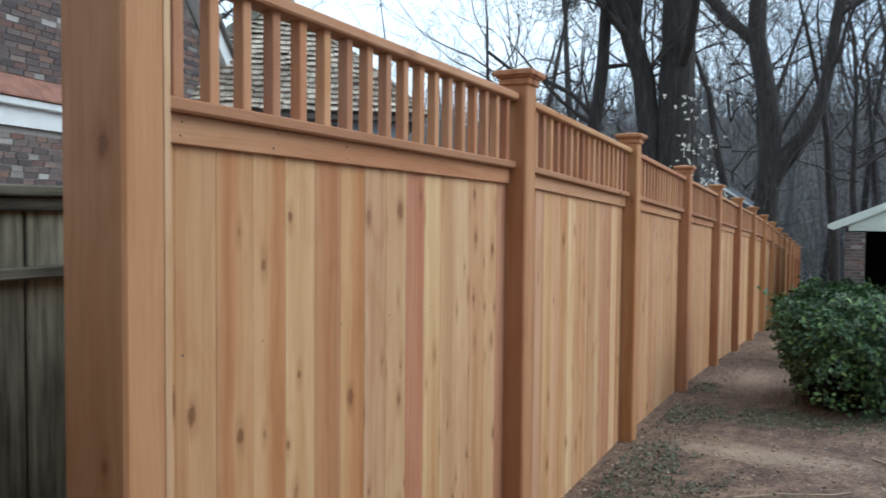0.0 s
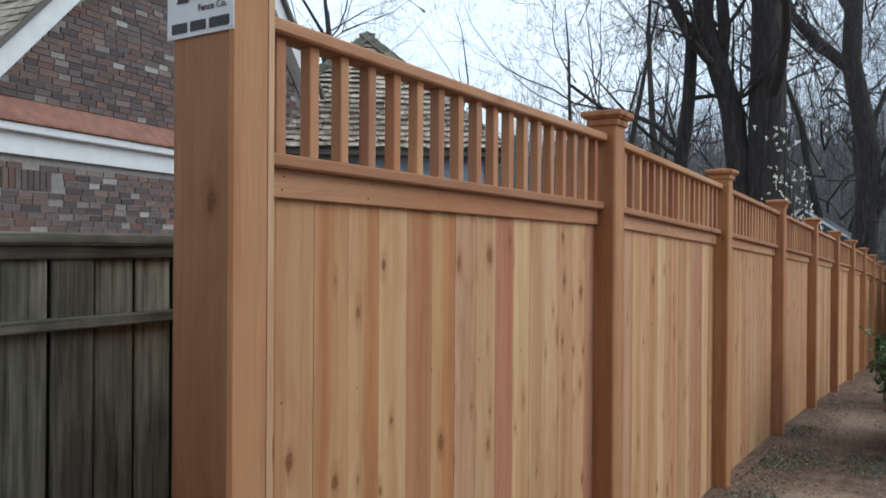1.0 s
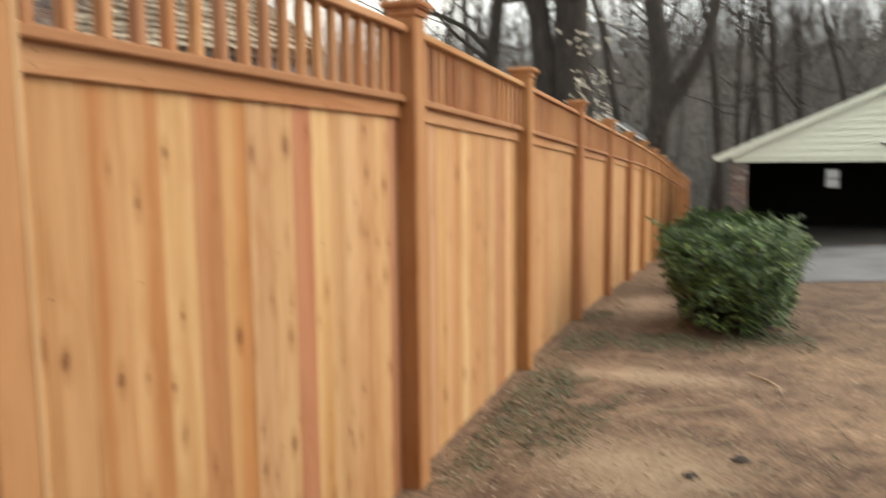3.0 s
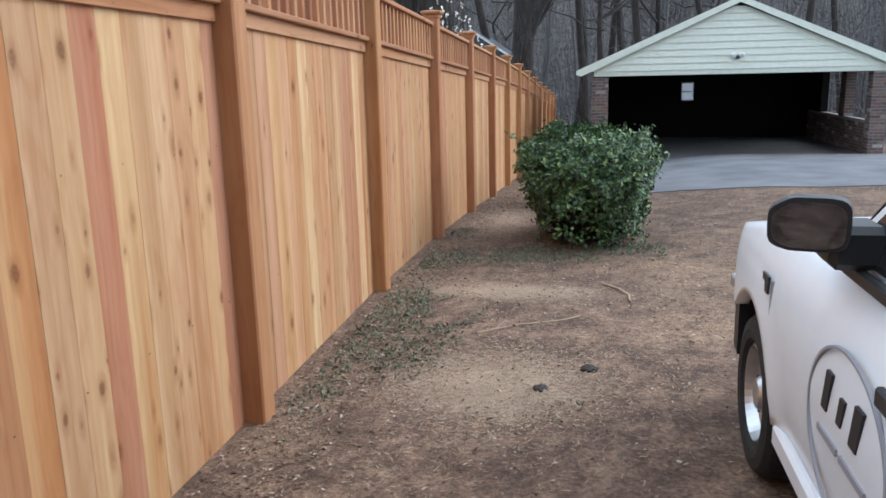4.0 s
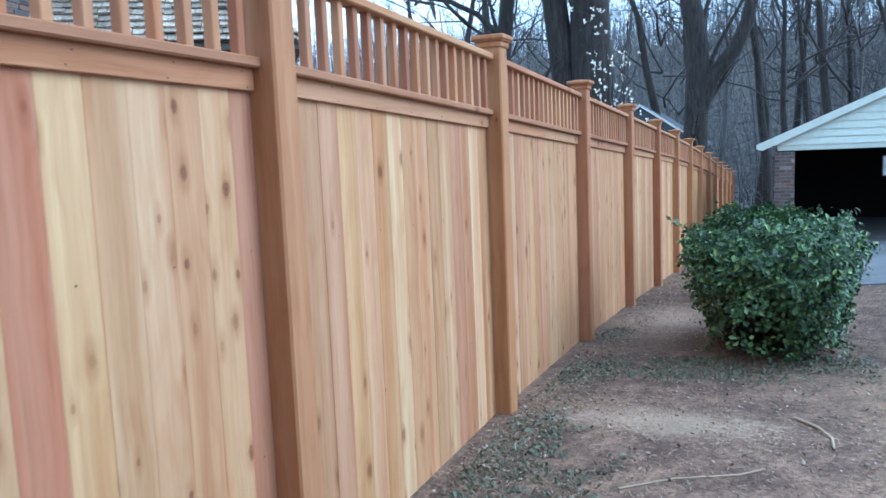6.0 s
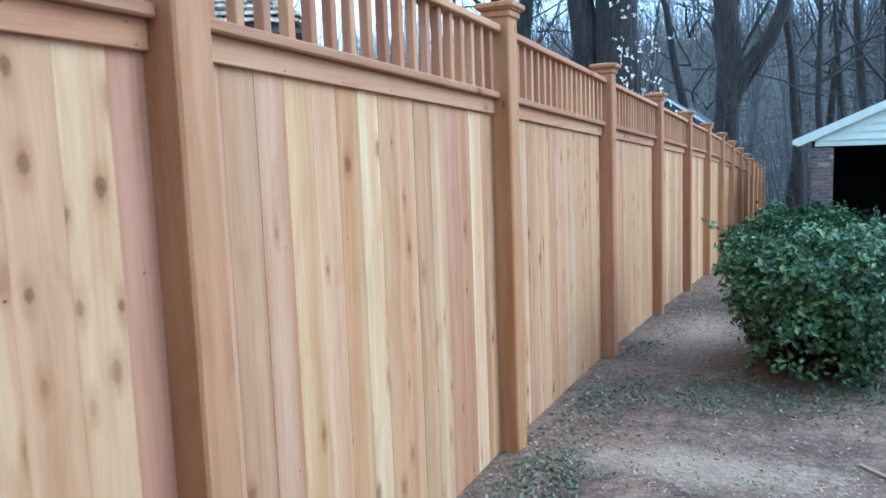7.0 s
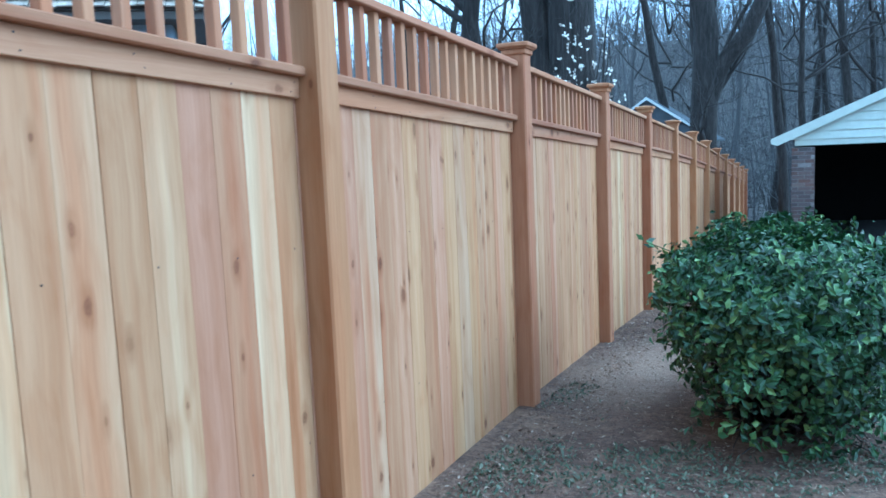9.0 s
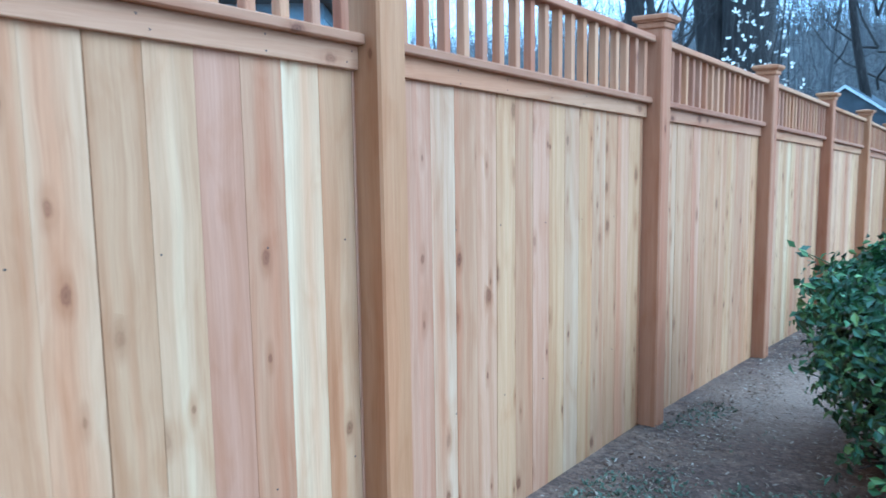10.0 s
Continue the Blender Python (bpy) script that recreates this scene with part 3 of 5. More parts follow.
def shake_rows(name, parent, corner, along, up, out, length, slope_len, inset0=0.0, inset1=0.0, exposure=0.14, label="", seed=1, butt=0.022, mat=None, singles=0):
    """Rows of split shakes on a roof plane; the row shortens at its ends by the insets per metre of slope."""
    r = random.Random(seed)
    along, up, out = Vector(along).normalized(), Vector(up).normalized(), Vector(out).normalized()
    vs, fs, pieces = [], [], []
    rows = int(slope_len / exposure)
    for j in range(rows):
        s = j * exposure
        a, end = s * inset0, length - s * inset1
        while a < end:
            wdt = min(r.uniform(0.09, 0.2), end - a)
            j0 = s + r.uniform(-0.012, 0.012)
            t = butt * r.uniform(0.7, 1.4)
            o = Vector(corner)
            q = [o + along * (a + 0.004) + up * j0, o + along * (a + wdt - 0.004) + up * j0, o + along * (a + wdt - 0.004) + up * (s + exposure * 1.25), o + along * (a + 0.004) + up * (s + exposure * 1.25)]
            if len(pieces) < singles and j >= 2:
                pieces.append((q[0], wdt - 0.008, s + exposure * 1.25 - j0, t))
                a += wdt
                continue
            base = len(vs)
            vs += [tuple(p + out * max(0.002, t - 0.016)) for p in q[:2]] + [tuple(p + out * 0.002) for p in q[2:]] + [tuple(q[0] + out * t), tuple(q[1] + out * t), tuple(q[2] + out * 0.006), tuple(q[3] + out * 0.006)]
            fs += [tuple(base + n for n in f) for f in ((4, 5, 6, 7), (0, 1, 5, 4), (1, 2, 6, 5), (3, 0, 4, 7))]
            a += wdt
    whole = tagged(from_lists(name, vs, fs, mat or SHAKE, parent), label, kind="stuff")
    wedge = None
    for o, wide, tall, t in pieces:
        if wedge is None:
            ob = from_lists("shake", [(0, 0, 0.4), (1, 0, 0.4), (1, 1, 0.02), (0, 1, 0.02), (0, 0, 1), (1, 0, 1), (1, 1, 0.15), (0, 1, 0.15)],
                            [(4, 5, 6, 7), (0, 1, 5, 4), (1, 2, 6, 5), (3, 0, 4, 7)], mat or SHAKE, parent)
            wedge = ob.data
        else:
            ob = new("shake", wedge)
            ob.parent = parent
        ob.matrix_local = Matrix.Translation(o) @ Matrix((along, up, out)).transposed().to_4x4() @ Matrix.Diagonal((wide, tall, t, 1))
    return whole


left_low = (G0 - 0.25, -0.27, GZ - 0.25 * rise + 0.4)
slope_dir = Vector((APEX[0] - G0 + 0.25, 0, rise * (APEX[0] - G0 + 0.25)))
shake_rows("shake_covering", house, left_low, (0, 1, 0), slope_dir, slope_dir.cross(Vector((0, 1, 0))), 5.0, slope_dir.length, label="weathered cedar shakes", mat=SHAKE_GREY)

# hipped wing with blue-grey siding
wing = thing("hipped_wing", "blue-grey sided wing with a hipped cedar shake roof", "house", (-7.25, 9.78, 0), 36.9)
H = 2.2
bm = bmesh.new()
box(bm, (-H + 0.35, -H + 0.35, -0.4), (H - 0.35, H - 0.35, 3.2))
wing_wall = part("wall", bm, BLUE_SIDING, wing)
for k in range(12):
    bm = bmesh.new()
    prism(bm, [(-0.022, 0.0), (0.0, 0.0), (0.0, 0.13), (-0.006, 0.13)], -H + 0.35, H - 0.35, "x")
    ob = part("siding_board", bm, BLUE_SIDING, wing)
    ob.location = (0, -H + 0.349, 1.6 + k * 0.13)
    bm = bmesh.new()
    prism(bm, [(0.022, 0.0), (0.0, 0.0), (0.0, 0.13), (0.006, 0.13)], -H + 0.35, H - 0.35, "y")
    ob = part("siding_board", bm, BLUE_SIDING, wing)
    ob.location = (H - 0.349, 0, 1.6 + k * 0.13)
part("soffit", boxed((-H, -H, 3.2), (H, H, 3.285), 0.004), SOFFIT, wing)
bm = bmesh.new()
ring = [bm.verts.new(p) for p in ((-H - 0.03, -H - 0.03, 3.29), (H + 0.03, -H - 0.03, 3.29), (H + 0.03, H + 0.03, 3.29), (-H - 0.03, H + 0.03, 3.29))]
tip = bm.verts.new((0, 0, 3.29 + H + 0.03))
bm.faces.new(ring[::-1])
for i in range(4):
    bm.faces.new((ring[i], ring[(i + 1) % 4], tip))
part("roof", bm, SOFFIT, wing)
r2 = math.sqrt(0.5)
for k, (al, inn) in enumerate((((1, 0, 0), (0, 1, 0)), ((0, 1, 0), (-1, 0, 0)))):
    al, inn = Vector(al), Vector(inn)
    corner = -al * (H + 0.05) - inn * (H + 0.05) + Vector((0, 0, 3.285))
    shake_rows("shake_covering", wing, corner, al, inn + Vector((0, 0, 1)), -inn + Vector((0, 0, 1)), 2 * H + 0.1, (H + 0.03) * 1.414, r2, r2, seed=5 + k, butt=0.055, label="pale weathered cedar shakes", singles=150)
cap_shake = None
bm = bmesh.new()
ring = [bm.verts.new(p) for p in ((-0.2, -0.2, 5.36), (0.2, -0.2, 5.36), (0.2, 0.2, 5.36), (-0.2, 0.2, 5.36))]
tip = bm.verts.new((0, 0, 5.6))
bm.faces.new(ring[::-1])
for i in range(4):
    bm.faces.new((ring[i], ring[(i + 1) % 4], tip))
part("copper_peak", bm, COPPER, wing, "reddish copper cap on the roof's peak")
dark_cap = bpy.data.meshes.new("ridge_shake")
bm = boxed((-0.1, -0.22, 0), (0.1, 0.16, 0.035), 0.004)
bm.to_mesh(dark_cap)
bm.free()
dark_cap.materials.append(OLD_WOOD)
for k, (sx, sy) in enumerate(((-1, -1), (1, -1), (1, 1))):
    a = Vector((sx * H, sy * H, 3.3))
    b2 = Vector((0, 0, 3.34 + H))
    q = (b2 - a).normalized().to_track_quat("Y", "Z").to_matrix().to_4x4()
    for j in range(15):
        c = a.lerp(b2, (j + 0.5) / 15)
        for s2 in (-1, 1):
            if cap_shake is None:
                ob = part("ridge_shake", boxed((-0.065, -0.17, 0), (0.065, 0.13, 0.022), 0.003), SHAKE_GREY, wing)
                cap_shake = ob.data
            else:
                ob = new("ridge_shake", cap_shake)
                ob.parent = wing
            if j > 8:
                ob.data = dark_cap
            ob.matrix_local = Matrix.Translation(c + Vector((0, 0, 0.035 + rng.uniform(0, 0.012)))) @ q @ pose(0, 0, 0, 4, s2 * 22, rng.uniform(-4, 4)) @ Matrix.Translation((s2 * 0.062, 0, 0))

# unseen brick wall added behind the camera; it keeps southern sky light off the posts
BLOCKER_BRICK = plain("blocker_brick", (0.20, 0.125, 0.10), 0.92, 0, 0.35, 5.0, 0.4)
tagged(mesh_object("sky_blocker_south", boxed((-3.0, -5.8, -0.3), (12.0, -5.5, 7.0), 0.02), BLOCKER_BRICK), "unseen plain brown brick wall added to block sky light from the south", "wall", kind="structure")

# ---- open garage ----
GY, GX, GF = 19.0, 4.98, -0.47
garage = thing("open_garage", "double garage with pale sided gable over a dark open bay", "garage", (GX, GY, GF))
EAVE, PEAK, HALF = 2.1, 3.62, 3.52
part("back_wall", boxed((-3.2, 5.9, 0), (3.2, 6.1, 2.15), 0.01), INTERIOR_SHADE, garage)
part("side_wall", boxed((-3.3, 0.3, 0), (-3.1, 6.1, 2.12), 0.01), INTERIOR_SHADE, garage)
part("floor_slab", boxed((-3.4, 0.0, -0.25), (3.4, 6.1, 0.012), 0.01), CONCRETE, garage)
bm = bmesh.new()
prism(bm, [(-3.3, EAVE + 0.02), (3.3, EAVE + 0.02), (0, PEAK - 0.12)], 0.03, 0.14)
part("gable_backing", bm, SIDING_PAINT, garage)
n_rows = 9
for k in range(n_rows):
    z0 = EAVE + 0.0 + k * (PEAK - EAVE - 0.1) / n_rows
    z1 = z0 + (PEAK - EAVE - 0.1) / n_rows
    slope = (PEAK - EAVE) / HALF
    hw0, hw1 = (PEAK - z0) / slope - 0.1, max(0.02, (PEAK - z1) / slope - 0.1)
    bm = bmesh.new()
    vs = [bm.verts.new(p) for p in ((-hw0, -0.005, z0), (hw0, -0.005, z0), (hw1, 0.02, z1), (-hw1, 0.02, z1), (-hw0, 0.03, z0), (hw0, 0.03, z0), (hw1, 0.03, z1), (-hw1, 0.03, z1))]
    for f in ((0, 1, 2, 3), (5, 4, 7, 6), (4, 5, 1, 0), (1, 5, 6, 2), (4, 0, 3, 7), (3, 2, 6, 7)):
        bm.faces.new([vs[n] for n in f])
    part("siding_board", bm, SIDING_PAINT, garage)
part("header_beam", boxed((-3.3, 0.02, EAVE - 0.12), (3.3, 0.2, EAVE + 0.02), 0.01), SIDING_PAINT, garage)
for s in (-1, 1):
    bm = bmesh.new()
    prism(bm, [(s * (HALF + 0.08), EAVE - 0.1), (0, PEAK - 0.02), (0, PEAK + 0.12), (s * (HALF + 0.2), EAVE + 0.03), (s * (HALF + 0.2), EAVE - 0.06)], -0.12, -0.06)
    part("rake_board", bm, SIDING_PAINT, garage)
    bm = bmesh.new()
    prism(bm, [(s * (HALF + 0.2), EAVE - 0.02), (0, PEAK + 0.06), (0, PEAK + 0.118), (s * (HALF + 0.2), EAVE + 0.025)], -0.059, 6.4)
    part("roof", bm, SOFFIT, garage, "dark shingled roof plane")
part("ceiling_boards", boxed((-3.3, 0.15, EAVE + 0.03), (3.3, 6.0, EAVE + 0.06)), INTERIOR_SHADE, garage)
win = part("window", boxed((-0.64, 5.86, 1.14), (-0.26, 5.9, 1.7), 0.005), WHITE_PAINT, garage, "small white window in the back wall")
GLOW, nt, b = material("window_daylight", 0.1)
b.inputs["Base Color"].default_value = (0.5, 0.55, 0.6, 1)
b.inputs["Emission Color"].default_value = (0.75, 0.85, 1, 1)
b.inputs["Emission Strength"].default_value = 0.16
for dz in (1.17, 1.44):
    part("pane", boxed((-0.61, 5.85, dz), (-0.29, 5.858, dz + 0.23)), GLOW, win)
lamp = part("floodlight", boxed((-0.05, -0.06, 2.32), (0.05, -0.006, 2.4), 0.01), BLACK_PLASTIC, garage)
for s in (-1, 1):
    bm = bmesh.new()
    bmesh.ops.create_cone(bm, cap_ends=True, segments=14, radius1=0.06, radius2=0.035, depth=0.12, matrix=pose(s * 0.1, -0.1, 2.42, 70, 0, s * 20))
    part("lamp_head", bm, WHITE_PAINT, lamp)


def brick_block(name, parent, lo, hi, course=0.075, length=0.225, seed=3, label=""):
    """A pier or low wall: a mortar core and bricks standing proud of it, each with its own edges."""
    r = random.Random(seed)
    core = part(name, boxed(tuple(a + 0.008 for a in lo), tuple(b - (0.008 if n < 2 else 0.0) for n, b in enumerate(hi))), MORTAR, parent, label)
    vs, fs = [], []
    z = lo[2]
    j = 0
    while z + course <= hi[2] + 1e-6:
        for axis in (0, 1):
            for side in (0, 1):
                a = lo[axis] - (length / 2 if j % 2 else 0)
                while a < hi[axis] - 0.02:
                    p0, p1 = max(lo[axis], a) + 0.005, min(hi[axis], a + length) - 0.005
                    if p1 - p0 > 0.02:
                        d = r.uniform(0.0, 0.005)
                        other = 1 - axis
                        f = (lo[other] - d, lo[other] + 0.03) if side == 0 else (hi[other] - 0.03, hi[other] + d)
                        c0, c1 = [0, 0, z + 0.005], [0, 0, z + course - 0.005]
                        c0[axis], c1[axis], c0[other], c1[other] = p0, p1, f[0], f[1]
                        base = len(vs)
                        vs += [(c0[0], c0[1], c0[2]), (c1[0], c0[1], c0[2]), (c1[0], c1[1], c0[2]), (c0[0], c1[1], c0[2]), (c0[0], c0[1], c1[2]), (c1[0], c0[1], c1[2]), (c1[0], c1[1], c1[2]), (c0[0], c1[1], c1[2])]
                        fs += [tuple(base + n for n in q) for q in ((0, 3, 2, 1), (4, 5, 6, 7), (0, 1, 5, 4), (1, 2, 6, 5), (2, 3, 7, 6), (3, 0, 4, 7))]
                    a += length
        z += course
        j += 1
    tagged(from_lists("bricks", vs, fs, BRICK, core), kind="stuff")
    return core


brick_block("brick_pier", garage, (-3.35, 0.0, 0.0), (-2.95, 0.3, 1.95), label="red brick corner pier")
brick_block("brick_pier", garage, (3.0, 0.0, 0.0), (3.35, 0.35, 1.98), seed=4, label="red brick corner pier")
brick_block("low_wall", garage, (3.1, 0.35, 0.0), (3.3, 6.0, 0.82), seed=6, label="low brick side wall")
brick_block("side_pier", garage, (3.08, 2.3, 0.82), (3.32, 2.75, 2.1), seed=8)
part("rear_side_wall", boxed((3.1, 4.6, 0.82), (3.3, 6.0, 2.12), 0.01), INTERIOR_SHADE, garage)

# driveway in front of the garage
bm = bmesh.new()
dx, dy = list(np.linspace(1.9, 16, 36)), list(np.linspace(11.75, 19.0, 22))
grid = [[bm.verts.new((float(x) + (0.12 * noise.noise((y * 1.3, 0, 5)) if i == 0 else 0), float(y) + (0.15 * noise.noise((x * 0.9, 3, 1)) if j == 0 else 0), max(ground_z(float(x), float(y)) + 0.016, GF - 0.25 + 0.255 * smooth(14, 19, y)))) for i, x in enumerate(dx)] for j, y in enumerate(dy)]
for j in range(len(dy) - 1):
    for i in range(len(dx) - 1):
        bm.faces.new((grid[j][i], grid[j][i + 1], grid[j + 1][i + 1], grid[j + 1][i]))
drive = tagged(mesh_object("driveway", bm, ASPHALT), "worn grey asphalt apron before the garage", "driveway", kind="structure")
sol = drive.modifiers.new("thickness", "SOLIDIFY")
sol.thickness = 0.03

# ---- pickup truck ----
truck = thing("pickup_truck", "white pickup truck with black mirrors parked on bare soil", "truck", (2.335, 2.24, 0.0))
W, R = 1.72, 0.345        # the left side lies at x = 0, the front wheel's hub at y = 0, the nose towards +y


HUBS = (0.0, -2.85)
TOP_LINE = [(-4.05, 1.10), (-2.5, 1.11), (-0.82, 1.13), (-0.4, 1.1), (0.1, 1.055), (0.45, 1.0), (0.68, 0.93), (0.80, 0.83), (0.86, 0.68)]
SIDE_LINE = [(0.3, 0.06), (0.42, 0.04), (0.5, 0.02), (0.6, 0.008), (0.76, 0.0), (0.88, 0.006), (0.96, 0.02), (1.04, 0.05), (1.1, 0.09), (1.16, 0.14)]


def body_inset(y, z):
    """How far the body's side lies in from its widest plane."""
    k = line(SIDE_LINE, z) + 0.2 * smooth(0.3, 0.95, y) ** 1.5
    d = min(math.hypot(y - c, z - 0.36) for c in HUBS)
    return k * smooth(0.4, 0.6, d) + (k * 0.5 - 0.012) * (1 - smooth(0.4, 0.6, d))


stations = sorted({round(v, 3) for v in list(np.linspace(-4.05, 0.86, 70)) + [c + 0.42 * math.cos(a) for c in HUBS for a in np.linspace(0.02, math.pi - 0.02, 20)]})
loops = []
for y in stations:
    near = min(abs(y - c) for c in HUBS)
    low = 0.36 + math.sqrt(0.42 ** 2 - near ** 2) if near < 0.42 else 0.40
    if y > 0.3:
        low = max(low, 0.64)
    high = max(line(TOP_LINE, y), low + 0.02)
    side = [(body_inset(y, low) + 0.06, low + 0.004)] + [(body_inset(y, low + (high - low) * t), low + (high - low) * t) for t in np.linspace(0, 1, 15)]
    crown = [(side[-1][0] + (W - 2 * side[-1][0]) * t, high + (0.035 if y > -2.4 else 0.0) * math.sin(math.pi * t)) for t in np.linspace(0, 1, 8)[1:-1]]
    loops.append([(x, y, z) for x, z in side] + [(x, y, z) for x, z in crown] + [(W - x, y, z) for x, z in side[::-1]])
vs = [p for loop in loops for p in loop]
m2 = len(loops[0])
fs = [(a * m2 + k, (a + 1) * m2 + k, (a + 1) * m2 + k + 1, a * m2 + k + 1) for a in range(len(loops) - 1) for k in range(m2 - 1)]
fs += [tuple(range(m2)), tuple((len(loops) - 1) * m2 + k for k in range(m2 - 1, -1, -1))]
body = tagged(from_lists("body", vs, fs, CAR_PAINT, truck), "glossy white painted body")
for p in body.data.polygons[:-2]:
    p.use_smooth = True
bm = bmesh.new()
cab = [(-0.72, 1.12), (-1.28, 1.60), (-1.5, 1.66), (-2.3, 1.65), (-2.42, 1.55), (-2.45, 1.1)]
prism(bm, cab, 0.09, W - 0.09, "x")
for v in bm.verts:
    k = smooth(1.15, 1.65, v.co.z) * 0.13
    v.co.x += k if v.co.x < W / 2 else -k
bmesh.ops.bevel(bm, geom=list(bm.edges), offset=0.03, segments=2, affect="EDGES")
part("cab_roof", bm, CAR_PAINT, truck)
for s in (0, 1):
    bm = bmesh.new()
    vs = []
    for y, z in ((-0.9, 1.165), (-1.33, 1.57), (-2.2, 1.575), (-2.3, 1.165)):
        ins = 0.082 + smooth(1.15, 1.65, z) * 0.13
        vs.append(((ins if s == 0 else W - ins), y, z))
    a = [bm.verts.new(p) for p in vs]
    c = [bm.verts.new((p[0] + (0.03 if s == 0 else -0.03), p[1], p[2])) for p in vs]
    bm.faces.new(a)
    bm.faces.new(c[::-1])
    for i in range(4):
        bm.faces.new((a[i], c[i], c[(i + 1) % 4], a[(i + 1) % 4]))
    part("side_window", bm, GLASS_DARK, truck, "dark side glass")
bm = bmesh.new()
a = [bm.verts.new(p) for p in ((0.15, -0.74, 1.15), (W - 0.15, -0.74, 1.15), (W - 0.26, -1.25, 1.6), (0.26, -1.25, 1.6))]
bm.faces.new(a)
bmesh.ops.solidify(bm, geom=list(bm.faces), thickness=-0.012)
bmesh.ops.translate(bm, vec=(0, 0.03, 0.02), verts=bm.verts)
part("windscreen", bm, GLASS_DARK, truck, "dark windscreen")
part("belt_moulding", boxed((0.045, -2.35, 1.12), (0.075, -0.82, 1.16), 0.006), BLACK_PLASTIC, truck)
for y0, label in ((-0.33, "seam"), (-1.75, "seam")):
    part("door_seam", boxed((-0.001, y0 - 0.0015, 0.62), (0.012, y0 + 0.0015, 0.92)), GREY_INK, truck)
part("sill", boxed((0.01, -2.3, 0.33), (0.1, -0.45, 0.42), 0.015), CAR_PAINT, truck)
part("underbody", boxed((0.12, -3.9, 0.25), (W - 0.12, 0.7, 0.5), 0.02), BLACK_PLASTIC, truck)
part("bed_cover", boxed((0.1, -3.95, 1.09), (W - 0.1, -2.5, 1.125), 0.01), BLACK_PLASTIC, truck, "black bed cover")
bm = bmesh.new()
prism(bm, [(0.035, 0.44), (0.05, 0.62), (0.16, 0.86), (0.4, 0.95), (W - 0.4, 0.95), (W - 0.16, 0.86), (W - 0.05, 0.62), (W - 0.035, 0.44)], 0.36, 0.632, "z")
part("front_bumper", bm, BLACK_PLASTIC, truck, "black front bumper")
part("side_marker", boxed((0.015, 0.47, 0.66), (0.06, 0.6, 0.72), 0.008), CHROME, truck)
part("fender_badge", boxed((-0.004, -0.30, 0.90), (0.006, -0.20, 0.93), 0.001), BLACK_PLASTIC, truck)
part("fender_badge", boxed((-0.004, -0.29, 0.86), (0.006, -0.24, 0.899), 0.001), BLACK_PLASTIC, truck)
part("door_handle", boxed((-0.012, -1.62, 0.93), (0.012, -1.48, 0.98), 0.006), BLACK_PLASTIC, truck)
bm = bmesh.new()
bmesh.ops.create_uvsphere(bm, u_segments=20, v_segments=12, radius=1.0)
for v in bm.verts:            # a rounded box, flat behind
    c = v.co
    for n in range(3):
        c[n] = math.copysign(abs(c[n]) ** 0.45, c[n])
    c.x, c.y, c.z = c.x * 0.105, max(c.y, -0.45) * 0.075, c.z * 0.074
    c.z *= 1 - (0.3 if c.z > 0 else 0.1) * smooth(0.03, 0.105, -c.x)
mirror = part("wing_mirror", bm, BLACK_PLASTIC, truck, "black wing mirror")
mirror.matrix_local = pose(-0.08, -1.09, 1.285, 0, 0, -15)
bm = bmesh.new()
bmesh.ops.create_circle(bm, cap_ends=True, segments=28, radius=1.0)
for v in bm.verts:
    c = v.co
    for n in range(2):
        c[n] = math.copysign(abs(c[n]) ** 0.5, c[n])
    v.co = (c.x * 0.092, 0, c.y * 0.061 * (1 - (0.3 if c.y > 0 else 0.1) * smooth(0.3, 1.0, -c.x)))
bmesh.ops.solidify(bm, geom=list(bm.faces), thickness=0.004)
part("mirror_glass", bm, MIRROR_GLASS, mirror).location = (0, -0.037, 0)
part("mirror_arm", boxed((-0.03, -1.13, 1.16), (0.12, -0.96, 1.28), 0.02), BLACK_PLASTIC, truck)


def ring_mesh(profile, n=40):
    """A profile of (x, radius) turned round the x axis."""
    vs, fs = [], []
    m = len(profile)
    for i in range(n):
        a = 2 * math.pi * i / n
        vs += [(x, r * math.cos(a), r * math.sin(a)) for x, r in profile]
    for i in range(n):
        for j in range(m - 1):
            p, q = i * m, ((i + 1) % n) * m
            fs.append((p + j, p + j + 1, q + j + 1, q + j))
    return vs, fs


for wx, wy in ((0.02, 0.0), (0.02, -2.85), (W - 0.24, 0.0), (W - 0.24, -2.85)):
    vs, fs = ring_mesh([(0.03, 0.21), (0.0, 0.235), (-0.006, 0.27), (0.004, 0.315), (0.03, R - 0.008), (0.05, R), (0.19, R), (0.21, 0.325), (0.22, 0.21), (0.03, 0.21)])
    tyre = from_lists("tyre", vs, fs, RUBBER, truck)
    tyre.location = (wx, wy, R)
    vs, fs = ring_mesh([(0.02, 0.212), (0.012, 0.2), (0.03, 0.19), (0.06, 0.175), (0.07, 0.12), (0.04, 0.075), (0.02, 0.06), (0.016, 0.0)])
    from_lists("rim", vs, fs, CHROME, tyre)
    bm = bmesh.new()
    for k in range(8):
        a = 2 * math.pi * k / 8
        bmesh.ops.create_cone(bm, cap_ends=True, segments=12, radius1=0.026, radius2=0.026, depth=0.012, matrix=Matrix.Translation((0.061, 0.145 * math.cos(a), 0.145 * math.sin(a))) @ pose(0, 0, 0, 0, 90, 0))
    part("rim_holes", bm, BLACK_PLASTIC, tyre)
for yc in (0.0, -2.85):
    part("wheel_well", boxed((0.10, yc - 0.42, 0.3), (0.3, yc + 0.42, 0.79), 0.02), BLACK_PLASTIC, truck)
